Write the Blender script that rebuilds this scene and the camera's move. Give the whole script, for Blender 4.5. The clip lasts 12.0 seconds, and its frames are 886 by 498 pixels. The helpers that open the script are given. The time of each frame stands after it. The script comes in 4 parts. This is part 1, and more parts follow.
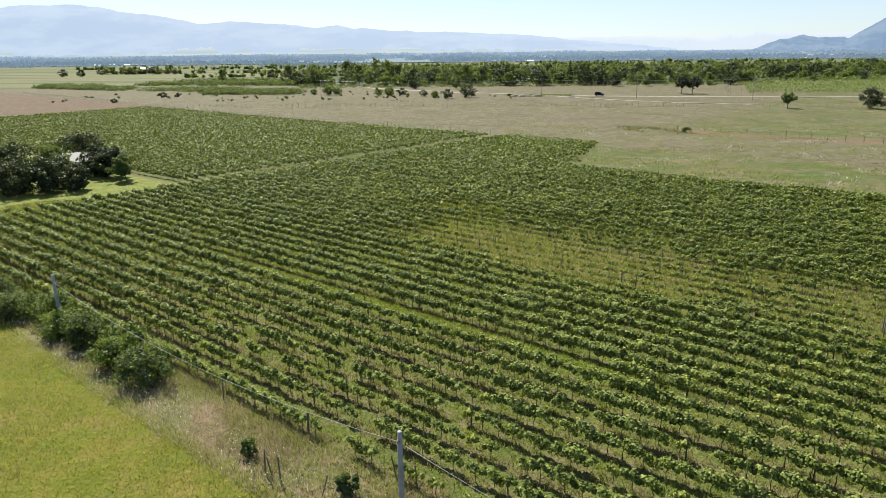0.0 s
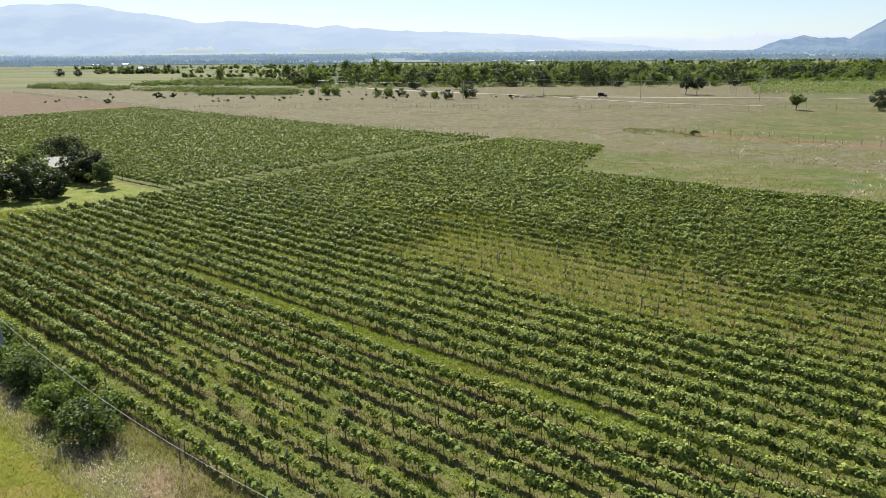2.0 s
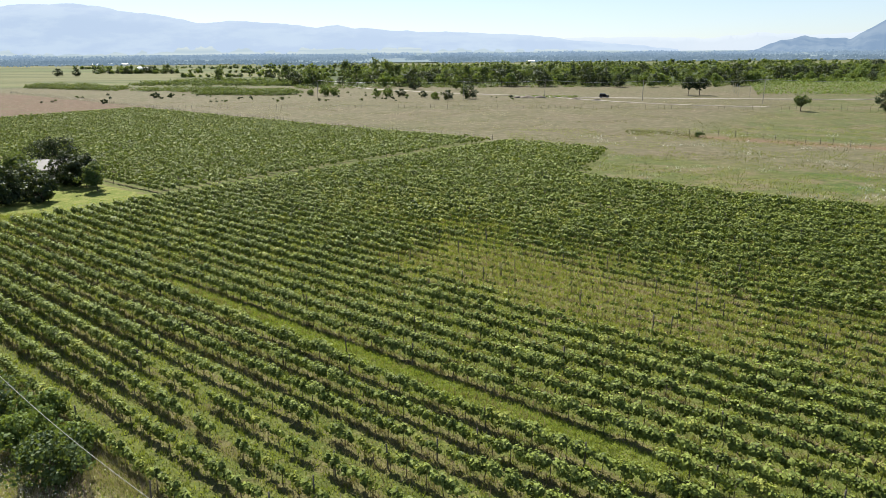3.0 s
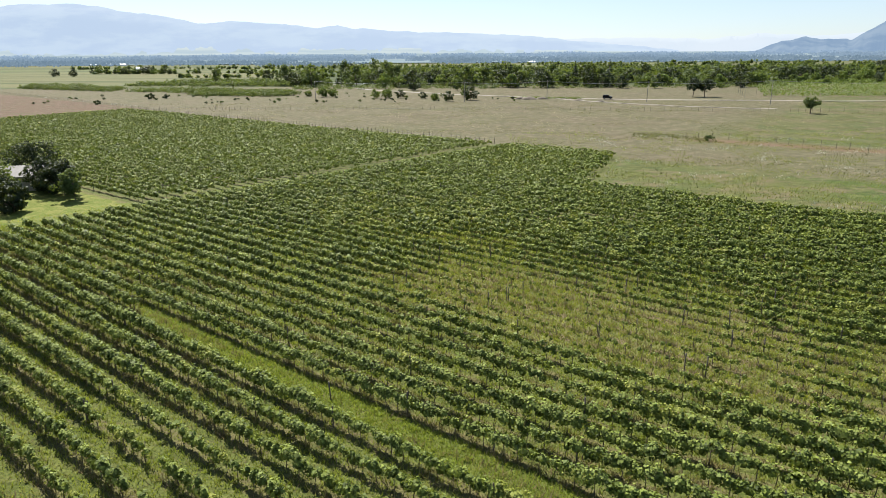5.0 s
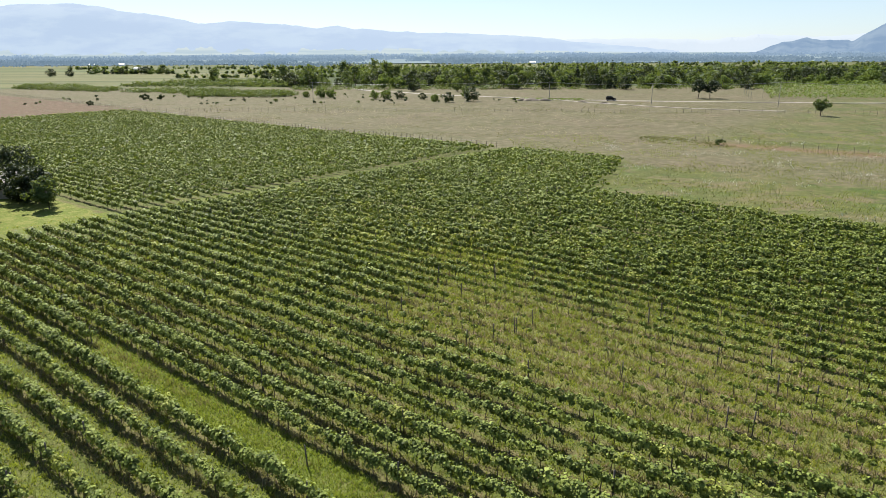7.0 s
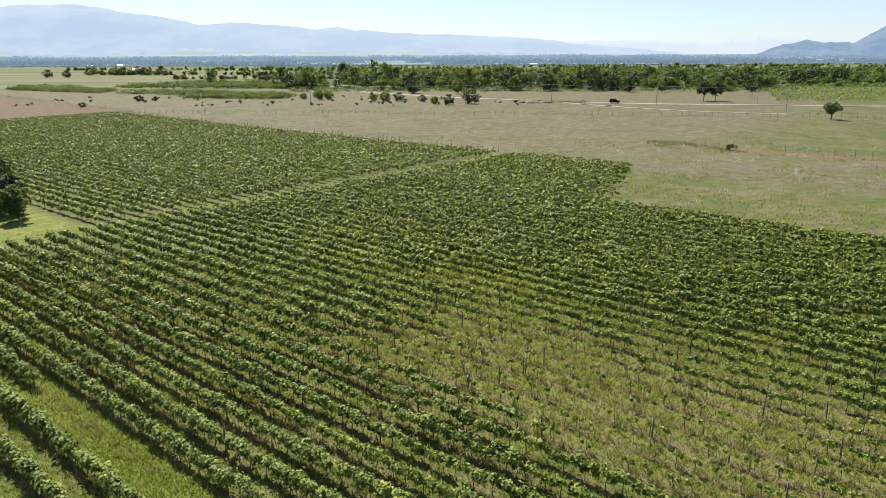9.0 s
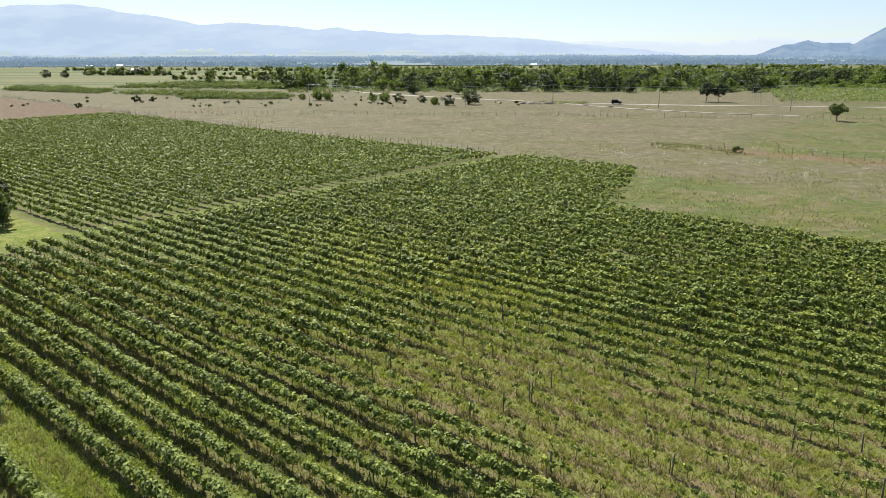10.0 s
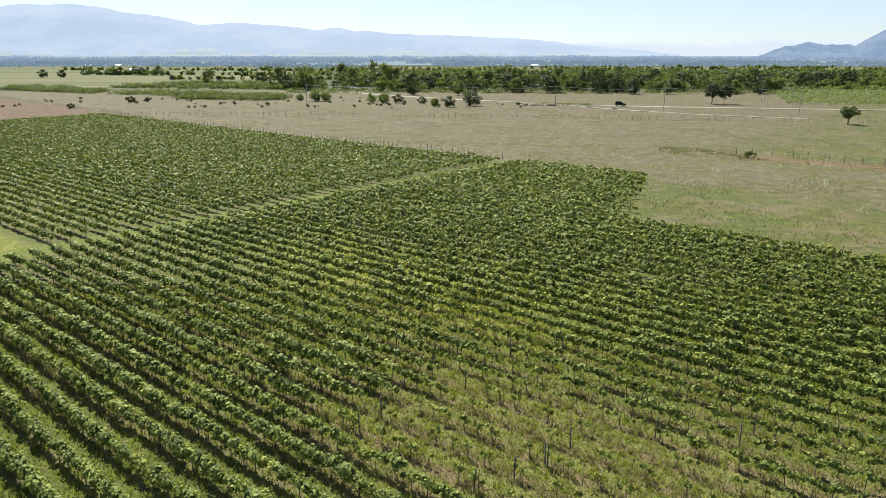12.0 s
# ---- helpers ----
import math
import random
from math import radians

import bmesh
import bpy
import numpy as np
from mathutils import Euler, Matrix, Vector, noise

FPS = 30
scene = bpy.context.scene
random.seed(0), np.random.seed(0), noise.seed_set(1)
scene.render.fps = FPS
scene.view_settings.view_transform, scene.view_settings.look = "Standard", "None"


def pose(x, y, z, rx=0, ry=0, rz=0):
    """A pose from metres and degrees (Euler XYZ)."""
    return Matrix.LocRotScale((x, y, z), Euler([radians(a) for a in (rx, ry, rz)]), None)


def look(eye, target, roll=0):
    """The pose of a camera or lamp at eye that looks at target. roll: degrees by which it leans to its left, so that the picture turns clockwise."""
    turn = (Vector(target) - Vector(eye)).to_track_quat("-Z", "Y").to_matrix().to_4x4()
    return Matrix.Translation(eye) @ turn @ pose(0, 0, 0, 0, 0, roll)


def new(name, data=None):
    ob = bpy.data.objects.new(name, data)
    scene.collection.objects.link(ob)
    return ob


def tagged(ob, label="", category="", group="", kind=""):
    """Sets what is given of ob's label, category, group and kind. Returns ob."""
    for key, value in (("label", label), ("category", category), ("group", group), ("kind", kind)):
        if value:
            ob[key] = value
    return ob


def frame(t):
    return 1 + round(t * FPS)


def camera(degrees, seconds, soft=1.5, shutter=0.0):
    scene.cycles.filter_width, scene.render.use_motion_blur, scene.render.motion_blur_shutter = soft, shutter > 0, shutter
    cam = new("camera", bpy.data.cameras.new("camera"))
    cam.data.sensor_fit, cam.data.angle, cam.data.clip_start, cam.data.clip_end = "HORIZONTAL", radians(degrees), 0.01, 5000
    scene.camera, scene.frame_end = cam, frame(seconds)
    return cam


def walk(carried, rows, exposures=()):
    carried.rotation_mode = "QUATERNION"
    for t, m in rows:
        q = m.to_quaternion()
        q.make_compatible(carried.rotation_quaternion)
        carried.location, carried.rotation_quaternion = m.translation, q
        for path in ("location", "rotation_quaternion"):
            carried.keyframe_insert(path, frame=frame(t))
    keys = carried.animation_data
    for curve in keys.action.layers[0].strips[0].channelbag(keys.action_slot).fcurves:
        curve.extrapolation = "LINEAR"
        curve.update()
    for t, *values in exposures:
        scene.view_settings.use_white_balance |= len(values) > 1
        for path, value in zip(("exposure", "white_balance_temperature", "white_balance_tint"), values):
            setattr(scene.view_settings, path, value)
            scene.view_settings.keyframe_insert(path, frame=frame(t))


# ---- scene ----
ROWS = [
    (0.0, (-0.03, 0.20, 18.10), -16.35, -0.6), (1.0, (-0.02, 3.12, 18.13), -16.36, -0.55),
    (2.0, (0.02, 6.06, 18.17), -16.36, -0.5), (3.0, (0.03, 9.05, 18.22), -16.35, -0.45),
    (5.0, (-0.02, 15.15, 18.22), -16.30, -0.4), (6.0, (-0.03, 18.22, 18.24), -16.30, -0.35),
    (7.0, (-0.02, 21.28, 18.23), -16.26, -0.3), (9.0, (0.03, 27.38, 18.20), -16.13, -0.2),
    (10.0, (0.02, 30.38, 18.22), -16.10, -0.15), (11.0, (-0.01, 33.28, 18.27), -16.10, -0.05),
    (12.0, (-0.02, 36.28, 18.24), -16.05, 0.0)]
cam = camera(70, 12.0, soft=0.7)


def eye_row(t, e, tilt, roll):
    d = Vector((-0.0095, math.cos(radians(tilt)), math.sin(radians(tilt))))
    return t, look(e, Vector(e) + d, roll)


walk(cam, [eye_row(*r) for r in ROWS], exposures=((0.0, 1.45), (12.0, 1.45)))

# ---- light ----
SUN_EL, SUN_AZ = radians(50), radians(-27)      # azimuth from +y towards +x
world = bpy.data.worlds.new("world")
scene.world = world
world.use_nodes = True
wn = world.node_tree
sky = wn.nodes.new("ShaderNodeTexSky")
sky.sky_type, sky.sun_disc = "NISHITA", False
sky.sun_elevation, sky.sun_rotation = SUN_EL, SUN_AZ
sky.air_density, sky.dust_density, sky.ozone_density = 1.0, 0.4, 1.0
haze = wn.nodes.new("ShaderNodeMix")             # summer haze whitens the whole sky
haze.data_type = "RGBA"
haze.inputs["Factor"].default_value = 0.26
haze.inputs["B"].default_value = (7.5, 10.0, 14.0, 1.0)
wn.links.new(sky.outputs[0], haze.inputs["A"])
wn.links.new(haze.outputs["Result"], wn.nodes["Background"].inputs[0])
wn.nodes["Background"].inputs[1].default_value = 0.0425
sun = new("sun", bpy.data.lights.new("sun", "SUN"))
sun.data.energy, sun.data.angle, sun.data.color = 5.0, radians(0.55), (1.0, 0.95, 0.86)
sd = Vector((math.sin(SUN_AZ) * math.cos(SUN_EL), math.cos(SUN_AZ) * math.cos(SUN_EL), math.sin(SUN_EL)))
sun.matrix_world = look(sd * 200, (0, 0, 0))

# ---- helpers of the place ----
U, N = Vector((0.791, -0.612)), Vector((0.612, 0.791))
rng = np.random.default_rng(7)


def un(u, n):
    """Plan point from metres along and across the vine rows."""
    return u * U.x + n * N.x, u * U.y + n * N.y


def gz(x, y):
    """Height of the ground: level near, then a gentle rise up the valley."""
    a = (y - 190.0) / 15.0
    return 0.3 * np.where(a > 30, a, np.log1p(np.exp(np.minimum(a, 30))))


def make_mesh(name, verts, faces, mat):
    """Mesh from arrays; all faces have the same number of corners."""
    v, f = np.asarray(verts, dtype=np.float32), np.asarray(faces, dtype=np.int32)
    me = bpy.data.meshes.new(name)
    me.vertices.add(len(v))
    me.vertices.foreach_set("co", v.ravel())
    k = f.shape[1]
    me.loops.add(f.size)
    me.loops.foreach_set("vertex_index", f.ravel())
    me.polygons.add(len(f))
    me.polygons.foreach_set("loop_start", np.arange(0, f.size, k, dtype=np.int32))
    me.update(calc_edges=True)
    me.materials.append(mat)
    return me


def leaf_cloud(centres, sizes, up=0.35, r=rng, out=None, loose=0.42):
    """Folded four-cornered leaves round the centres, turned at random, leaning to face upwards."""
    c = np.asarray(centres)
    m = len(c)
    s = np.asarray(sizes).reshape(m, 1)
    nrm = r.normal(size=(m, 3))
    nrm[:, 2] = np.abs(nrm[:, 2]) + up
    if out is not None:
        o = out / np.maximum(np.linalg.norm(out, axis=1, keepdims=True), 1e-6)
        nrm = r.normal(size=(m, 3)) * loose + o
        nrm[:, 2] += 0.15
    nrm /= np.linalg.norm(nrm, axis=1, keepdims=True)
    a = np.cross(nrm, r.normal(size=(m, 3)))
    a /= np.linalg.norm(a, axis=1, keepdims=True)
    b = np.cross(nrm, a)
    w = r.uniform(0.36, 0.55, (m, 1))
    v = np.stack([c - a * s * 0.5, c - b * s * w + nrm * s * 0.12, c + a * s * 0.55 - nrm * s * 0.05, c + b * s * w + nrm * s * 0.12], axis=1)
    return v.reshape(-1, 3), np.arange(4 * m).reshape(m, 4)


def blades(x, y, z, h, w, lean=0.35, r=rng):
    """Upright tapered grass blades, one thin triangle each."""
    m = len(x)
    a = r.uniform(0, 2 * np.pi, m)
    dx, dy = np.cos(a) * w / 2, np.sin(a) * w / 2
    lx, ly = r.normal(0, lean, m) * h, r.normal(0, lean, m) * h
    v = np.stack([np.stack([x - dx, y - dy, z], 1), np.stack([x + dx, y + dy, z], 1), np.stack([x + lx, y + ly, z + h], 1)], 1)
    return v.reshape(-1, 3), np.arange(3 * m).reshape(m, 3)


def tube(pts, radii, sides=6):
    """A tapered bent tube with closed top as quads."""
    pts = [Vector(p) for p in pts]
    vs, fs = [], []
    for i, p in enumerate(pts):
        d = (pts[min(i + 1, len(pts) - 1)] - pts[max(i - 1, 0)]).normalized()
        q = d.to_track_quat("Z", "Y")
        for k in range(sides):
            a = 2 * math.pi * k / sides
            vs.append(p + q @ Vector((math.cos(a) * radii[i], math.sin(a) * radii[i], 0)))
    for i in range(len(pts) - 1):
        for k in range(sides):
            k2 = (k + 1) % sides
            fs.append((i * sides + k, i * sides + k2, (i + 1) * sides + k2, (i + 1) * sides + k))
    b = (len(pts) - 1) * sides
    for k in range(0, sides - 2, 2):
        fs.append((b, b + k + 1, b + k + 2, b + (k + 3) % sides))
    return np.array([tuple(v) for v in vs]), np.array(fs)


def join(pieces):
    vs, fs, o = [], [], 0
    for v, f in pieces:
        vs.append(v)
        fs.append(f + o)
        o += len(v)
    return np.concatenate(vs), np.concatenate(fs)


def part(name, geo, mat, parent, label=""):
    me = geo if isinstance(geo, bpy.types.Mesh) else make_mesh(name, geo[0], geo[1], mat)
    ob = new(name, me)
    ob.parent = parent
    return tagged(ob, label)


def empty(name, x, y, z, label, category, group="", rz=0.0):
    ob = new(name)
    ob.matrix_basis = Matrix.Translation((x, y, z)) @ Matrix.Rotation(rz, 4, "Z")
    ob.empty_display_size = 0.2
    return tagged(ob, label, category, group)


# ---- materials ----
class Nodes:
    """Short hand for building a node material."""

    def __init__(self, name, rough=0.8, spec=0.3):
        self.mat = bpy.data.materials.new(name)
        self.mat.use_nodes = True
        self.t = self.mat.node_tree
        self.bsdf = self.t.nodes["Principled BSDF"]
        self.out = self.t.nodes["Material Output"]
        self.bsdf.inputs["Roughness"].default_value = rough
        self.bsdf.inputs["Specular IOR Level"].default_value = spec

    def put(self, sock, v):
        if isinstance(v, bpy.types.NodeSocket):
            self.t.links.new(v, sock)
        elif isinstance(v, (tuple, list)):
            sock.default_value = (*v, 1.0) if len(v) == 3 and sock.type == "RGBA" else v
        else:
            sock.default_value = v

    def node(self, kind, **ins):
        n = self.t.nodes.new(kind)
        for k, v in ins.items():
            self.put(n.inputs[k.replace("_", " ")], v)
        return n

    def math(self, op, a, b=0.0, clamp=False):
        n = self.t.nodes.new("ShaderNodeMath")
        n.operation, n.use_clamp = op, clamp
        self.put(n.inputs[0], a)
        self.put(n.inputs[1], b)
        return n.outputs[0]

    def pos(self):
        return self.t.nodes.new("ShaderNodeNewGeometry").outputs["Position"]

    def noise(self, vec, scale, detail=4.0, rough=0.55):
        return self.node("ShaderNodeTexNoise", Vector=vec, Scale=scale, Detail=detail, Roughness=rough).outputs[0]

    def scaled(self, vec, sc, rot=0.0):
        n = self.t.nodes.new("ShaderNodeMapping")
        self.put(n.inputs["Vector"], vec)
        n.inputs["Scale"].default_value = sc
        n.inputs["Rotation"].default_value = (0, 0, rot)
        return n.outputs[0]

    def ramp(self, fac, lo, hi):
        n = self.t.nodes.new("ShaderNodeMapRange")
        n.interpolation_type = "SMOOTHSTEP"
        for k, v in enumerate((fac, lo, hi, 0.0, 1.0)):
            self.put(n.inputs[k], v)
        return n.outputs[0]

    def mix(self, fac, a, b, kind="MIX"):
        n = self.t.nodes.new("ShaderNodeMix")
        n.data_type, n.blend_type = "RGBA", kind
        self.put(n.inputs["Factor"], fac)
        self.put(n.inputs["A"], a)
        self.put(n.inputs["B"], b)
        return n.outputs["Result"]

    def bump(self, height, strength, dist):
        n = self.node("ShaderNodeBump", Strength=strength, Distance=dist, Height=height)
        self.put(self.bsdf.inputs["Normal"], n.outputs[0])

    def colour(self, c):
        self.put(self.bsdf.inputs["Base Color"], c)
        return self.mat


def leaf_material(name, dark, mid, light, thin=0.42, rough=0.65):
    """Leaves: each differs a little, light shines through."""
    k = Nodes(name, rough, 0.15)
    g = k.t.nodes.new("ShaderNodeNewGeometry")
    isl = g.outputs["Random Per Island"]
    c = k.mix(k.ramp(isl, 0.0, 0.6), dark, mid)
    c = k.mix(k.math("MULTIPLY", k.ramp(isl, 0.60, 1.0), 0.7), c, light)
    big = k.noise(g.outputs["Position"], 0.8, 3)
    c = k.mix(k.math("MULTIPLY", k.ramp(big, 0.42, 0.68), 0.45), c, light)
    k.colour(c)
    tr = k.node("ShaderNodeBsdfTranslucent", Color=k.mix(0.5, c, (0.30, 0.38, 0.03)))
    m = k.node("ShaderNodeMixShader", Fac=thin)
    k.t.links.new(k.bsdf.outputs[0], m.inputs[1])
    k.t.links.new(tr.outputs[0], m.inputs[2])
    k.t.links.new(m.outputs[0], k.out.inputs["Surface"])
    return k.mat


def rough_material(name, a, b, scale, rough=0.85, bump=0.5, stretch=(1, 1, 1), metal=0.0):
    k = Nodes(name, rough)
    co = k.scaled(k.t.nodes.new("ShaderNodeTexCoord").outputs["Object"], stretch)
    f1, f2 = k.noise(co, scale, 6), k.noise(co, scale * 6, 4)
    c = k.mix(k.ramp(f1, 0.35, 0.65), a, b)
    c = k.mix(k.math("MULTIPLY", f2, 0.35), c, tuple(q * 0.45 for q in a))
    k.bump(f2, bump, 0.02)
    k.bsdf.inputs["Metallic"].default_value = metal
    return k.colour(c)


M_VINE = leaf_material("vine_leaf", (0.036, 0.050, 0.013), (0.098, 0.130, 0.026), (0.190, 0.226, 0.042), 0.16)
M_VINE_YELLOW = leaf_material("vine_leaf_pale", (0.08, 0.10, 0.02), (0.16, 0.185, 0.032), (0.27, 0.275, 0.062), 0.22)
M_TREE = leaf_material("tree_leaf", (0.026, 0.043, 0.019), (0.044, 0.070, 0.028), (0.080, 0.108, 0.040), 0.25)
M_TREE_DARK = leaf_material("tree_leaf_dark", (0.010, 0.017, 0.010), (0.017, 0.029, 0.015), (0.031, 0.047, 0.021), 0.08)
M_BUSH = leaf_material("bush_leaf", (0.038, 0.065, 0.017), (0.072, 0.110, 0.026), (0.126, 0.168, 0.046), 0.25)
M_SCRUB = leaf_material("scrub_leaf", (0.036, 0.056, 0.020), (0.062, 0.088, 0.028), (0.100, 0.126, 0.044), 0.2)
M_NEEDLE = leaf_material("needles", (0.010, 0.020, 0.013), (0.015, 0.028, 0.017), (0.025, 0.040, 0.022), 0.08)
M_BARK = rough_material("bark", (0.09, 0.065, 0.045), (0.17, 0.13, 0.10), 6, stretch=(3, 3, 0.6))
M_POST = rough_material("weathered_wood", (0.075, 0.062, 0.05), (0.14, 0.12, 0.10), 5, stretch=(4, 4, 0.4))
M_CONCRETE = rough_material("concrete", (0.20, 0.208, 0.22), (0.27, 0.275, 0.29), 3, 0.9, 0.3)
M_GREY = rough_material("grey_pole", (0.16, 0.15, 0.14), (0.24, 0.23, 0.21), 3)
M_CABLE = rough_material("white_cable", (0.160, 0.160, 0.152), (0.220, 0.220, 0.208), 8, 0.5, 0.0)
M_WIRE = rough_material("wire", (0.2, 0.2, 0.2), (0.3, 0.3, 0.3), 8, 0.4, 0.0, metal=0.6)
M_ROOF = rough_material("roof_sheet", (0.060, 0.058, 0.058), (0.090, 0.085, 0.083), 1.2, 0.7, 0.3)
M_WALLS = rough_material("shed_wall", (0.25, 0.22, 0.19), (0.38, 0.34, 0.30), 1.5)
M_GRASS = leaf_material("grass_blade", (0.078, 0.104, 0.016), (0.132, 0.156, 0.026), (0.220, 0.210, 0.062), 0.4, 0.7)
M_MEADOW = leaf_material("meadow_blade", (0.150, 0.172, 0.016), (0.215, 0.218, 0.026), (0.33, 0.27, 0.07), 0.45, 0.7)
M_ALLEY = leaf_material("alley_blade", (0.105, 0.150, 0.018), (0.150, 0.195, 0.028), (0.230, 0.250, 0.060), 0.4, 0.7)
M_STRAW = leaf_material("straw", (0.232, 0.164, 0.116), (0.319, 0.241, 0.173), (0.413, 0.345, 0.259), 0.35, 0.7)
M_DRY = leaf_material("dry_grass", (0.115, 0.078, 0.044), (0.185, 0.130, 0.078), (0.27, 0.205, 0.135), 0.3, 0.75)
M_WEED = leaf_material("dull_weed", (0.057, 0.057, 0.025), (0.090, 0.086, 0.037), (0.148, 0.123, 0.066), 0.2, 0.8)
M_FLOWER = leaf_material("white_flower", (0.40, 0.40, 0.34), (0.52, 0.52, 0.46), (0.65, 0.65, 0.6), 0.2, 0.7)


def ground_material():
    k = Nodes("ground", 0.95, 0.1)
    p = k.pos()
    sep = k.node("ShaderNodeSeparateXYZ", Vector=p)
    x, y = sep.outputs[0], sep.outputs[1]
    uu = k.math("ADD", k.math("MULTIPLY", x, U.x), k.math("MULTIPLY", y, U.y))
    nn = k.math("ADD", k.math("MULTIPLY", x, N.x), k.math("MULTIPLY", y, N.y))
    fine = k.noise(p, 3.0, 5, 0.7)
    mid = k.noise(p, 0.35, 5, 0.6)
    big = k.noise(p, 0.035, 5, 0.55)
    speck = k.noise(p, 1.1, 8, 0.78)
    blotch = k.noise(p, 0.22, 8, 0.75)
    lumps = k.ramp(k.noise(p, 0.55, 3, 0.6), 0.46, 0.58)
    patches = k.ramp(k.noise(p, 0.14, 5, 0.65), 0.47, 0.57)
    grain = k.ramp(k.noise(p, 2.2, 3, 0.6), 0.42, 0.62)
    wob = k.math("MULTIPLY", k.math("SUBTRACT", mid, 0.5), 5.0)
    nw, uw = k.math("ADD", nn, wob), k.math("ADD", uu, wob)
    along = k.noise(k.scaled(p, (0.25, 1.6, 1), radians(37.8)), 0.7, 5, 0.65)
    # grass between the vines, with dry strips along the rows
    vine = k.mix(k.ramp(mid, 0.3, 0.7), (0.046, 0.062, 0.011), (0.076, 0.088, 0.020))
    vine = k.mix(k.math("MULTIPLY", k.ramp(along, 0.54, 0.70), 0.5), vine, (0.110, 0.085, 0.048))
    vine = k.mix(k.math("MULTIPLY", grain, 0.5), vine, k.mix(lumps, (0.028, 0.034, 0.008), (0.096, 0.096, 0.034)))
    weak = k.math("MULTIPLY", k.ramp(k.math("ABSOLUTE", k.math("SUBTRACT", nw, 53.0)), 8.0, 4.0),
                  k.ramp(k.math("ABSOLUTE", k.math("ADD", uu, 30.0)), 27.0, 10.0))
    vine = k.mix(k.math("MULTIPLY", weak, k.ramp(fine, 0.25, 0.7)), vine, (0.115, 0.110, 0.036))
    lime = k.math("MULTIPLY", k.ramp(k.math("ABSOLUTE", k.math("SUBTRACT", nw, 69.0)), 11.0, 3.0),
                  k.ramp(k.math("ABSOLUTE", k.math("ADD", uu, 58.0)), 24.0, 10.0))
    vine = k.mix(k.math("MULTIPLY", lime, k.ramp(mid, 0.25, 0.6)), vine, (0.125, 0.135, 0.020))
    upper = k.math("FRACT", k.math("DIVIDE", k.math("SUBTRACT", nn, 38.05 + 0.8875), 1.775))
    lower = k.math("FRACT", k.math("DIVIDE", k.math("SUBTRACT", nn, 33.15 + 0.935), 1.87))
    side = k.math("GREATER_THAN", nn, 34.0)
    phase = k.math("ABSOLUTE", k.math("SUBTRACT", k.math("ADD", k.math("MULTIPLY", upper, side), k.math("MULTIPLY", lower, k.math("SUBTRACT", 1.0, side))), 0.5))
    phase = k.math("SUBTRACT", 0.5, phase)
    strip = k.math("MULTIPLY", k.ramp(k.math("ADD", phase, k.math("MULTIPLY", k.math("SUBTRACT", fine, 0.5), 0.3)), 0.22, 0.34), k.ramp(mid, 0.36, 0.52))
    vine = k.mix(k.math("MULTIPLY", strip, k.math("ADD", 0.5, k.math("MULTIPLY", weak, 0.4))), vine, (0.105, 0.076, 0.046))
    turf = k.noise(k.scaled(p, (6.0, 14.0, 6.0), radians(30)), 1.0, 4, 0.7)
    vine = k.mix(k.math("MULTIPLY", k.ramp(turf, 0.50, 0.62), 0.65), vine, (0.022, 0.030, 0.009))
    vine = k.mix(k.math("MULTIPLY", k.ramp(turf, 0.46, 0.34), 0.6), vine, (0.150, 0.150, 0.055))
    # dry pasture
    past = k.mix(k.ramp(big, 0.38, 0.62), (0.100, 0.077, 0.055), (0.088, 0.079, 0.044))
    past = k.mix(k.math("MULTIPLY", k.ramp(mid, 0.45, 0.75), 0.6), past, (0.120, 0.095, 0.067))
    past = k.mix(k.math("MULTIPLY", k.ramp(blotch, 0.50, 0.66), 0.55), past, (0.070, 0.058, 0.032))
    past = k.mix(k.math("MULTIPLY", k.ramp(speck, 0.50, 0.70), 0.65), past, (0.060, 0.053, 0.028))
    past = k.mix(k.math("MULTIPLY", k.ramp(speck, 0.44, 0.30), 0.6), past, (0.144, 0.120, 0.085))
    past = k.mix(k.math("MULTIPLY", k.ramp(k.noise(p, 0.018, 4, 0.6), 0.5, 0.62), 0.45), past, (0.074, 0.070, 0.035))
    past = k.mix(k.math("MULTIPLY", k.ramp(k.noise(p, 0.12, 6, 0.7), 0.56, 0.68), 0.55), past, (0.074, 0.079, 0.028))
    brown = k.math("MULTIPLY", k.ramp(uw, -262.0, -272.0), k.ramp(nw, 146.0, 142.0))
    past = k.mix(k.math("MULTIPLY", patches, 0.6), past, (0.079, 0.067, 0.040))
    past = k.mix(k.math("MULTIPLY", lumps, 0.5), past, (0.139, 0.115, 0.081))
    past = k.mix(brown, past, k.mix(mid, (0.084, 0.046, 0.035), (0.110, 0.068, 0.050)))
    past = k.mix(1.0, past, (0.83, 0.88, 0.78), "MULTIPLY")
    past = k.mix(k.math("MULTIPLY", k.ramp(k.noise(k.scaled(p, (0.05, 0.16, 1.0)), 1.0, 6, 0.7), 0.50, 0.60), 0.6), past, (0.066, 0.066, 0.030))
    past = k.mix(k.math("MULTIPLY", k.ramp(turf, 0.50, 0.64), 0.5), past, (0.045, 0.040, 0.022))
    tuss = k.noise(p, 0.5, 6, 0.75)
    past = k.mix(k.math("MULTIPLY", k.ramp(tuss, 0.52, 0.60), 0.55), past, (0.048, 0.046, 0.024))
    past = k.mix(k.math("MULTIPLY", k.ramp(tuss, 0.47, 0.40), 0.45), past, (0.150, 0.125, 0.088))
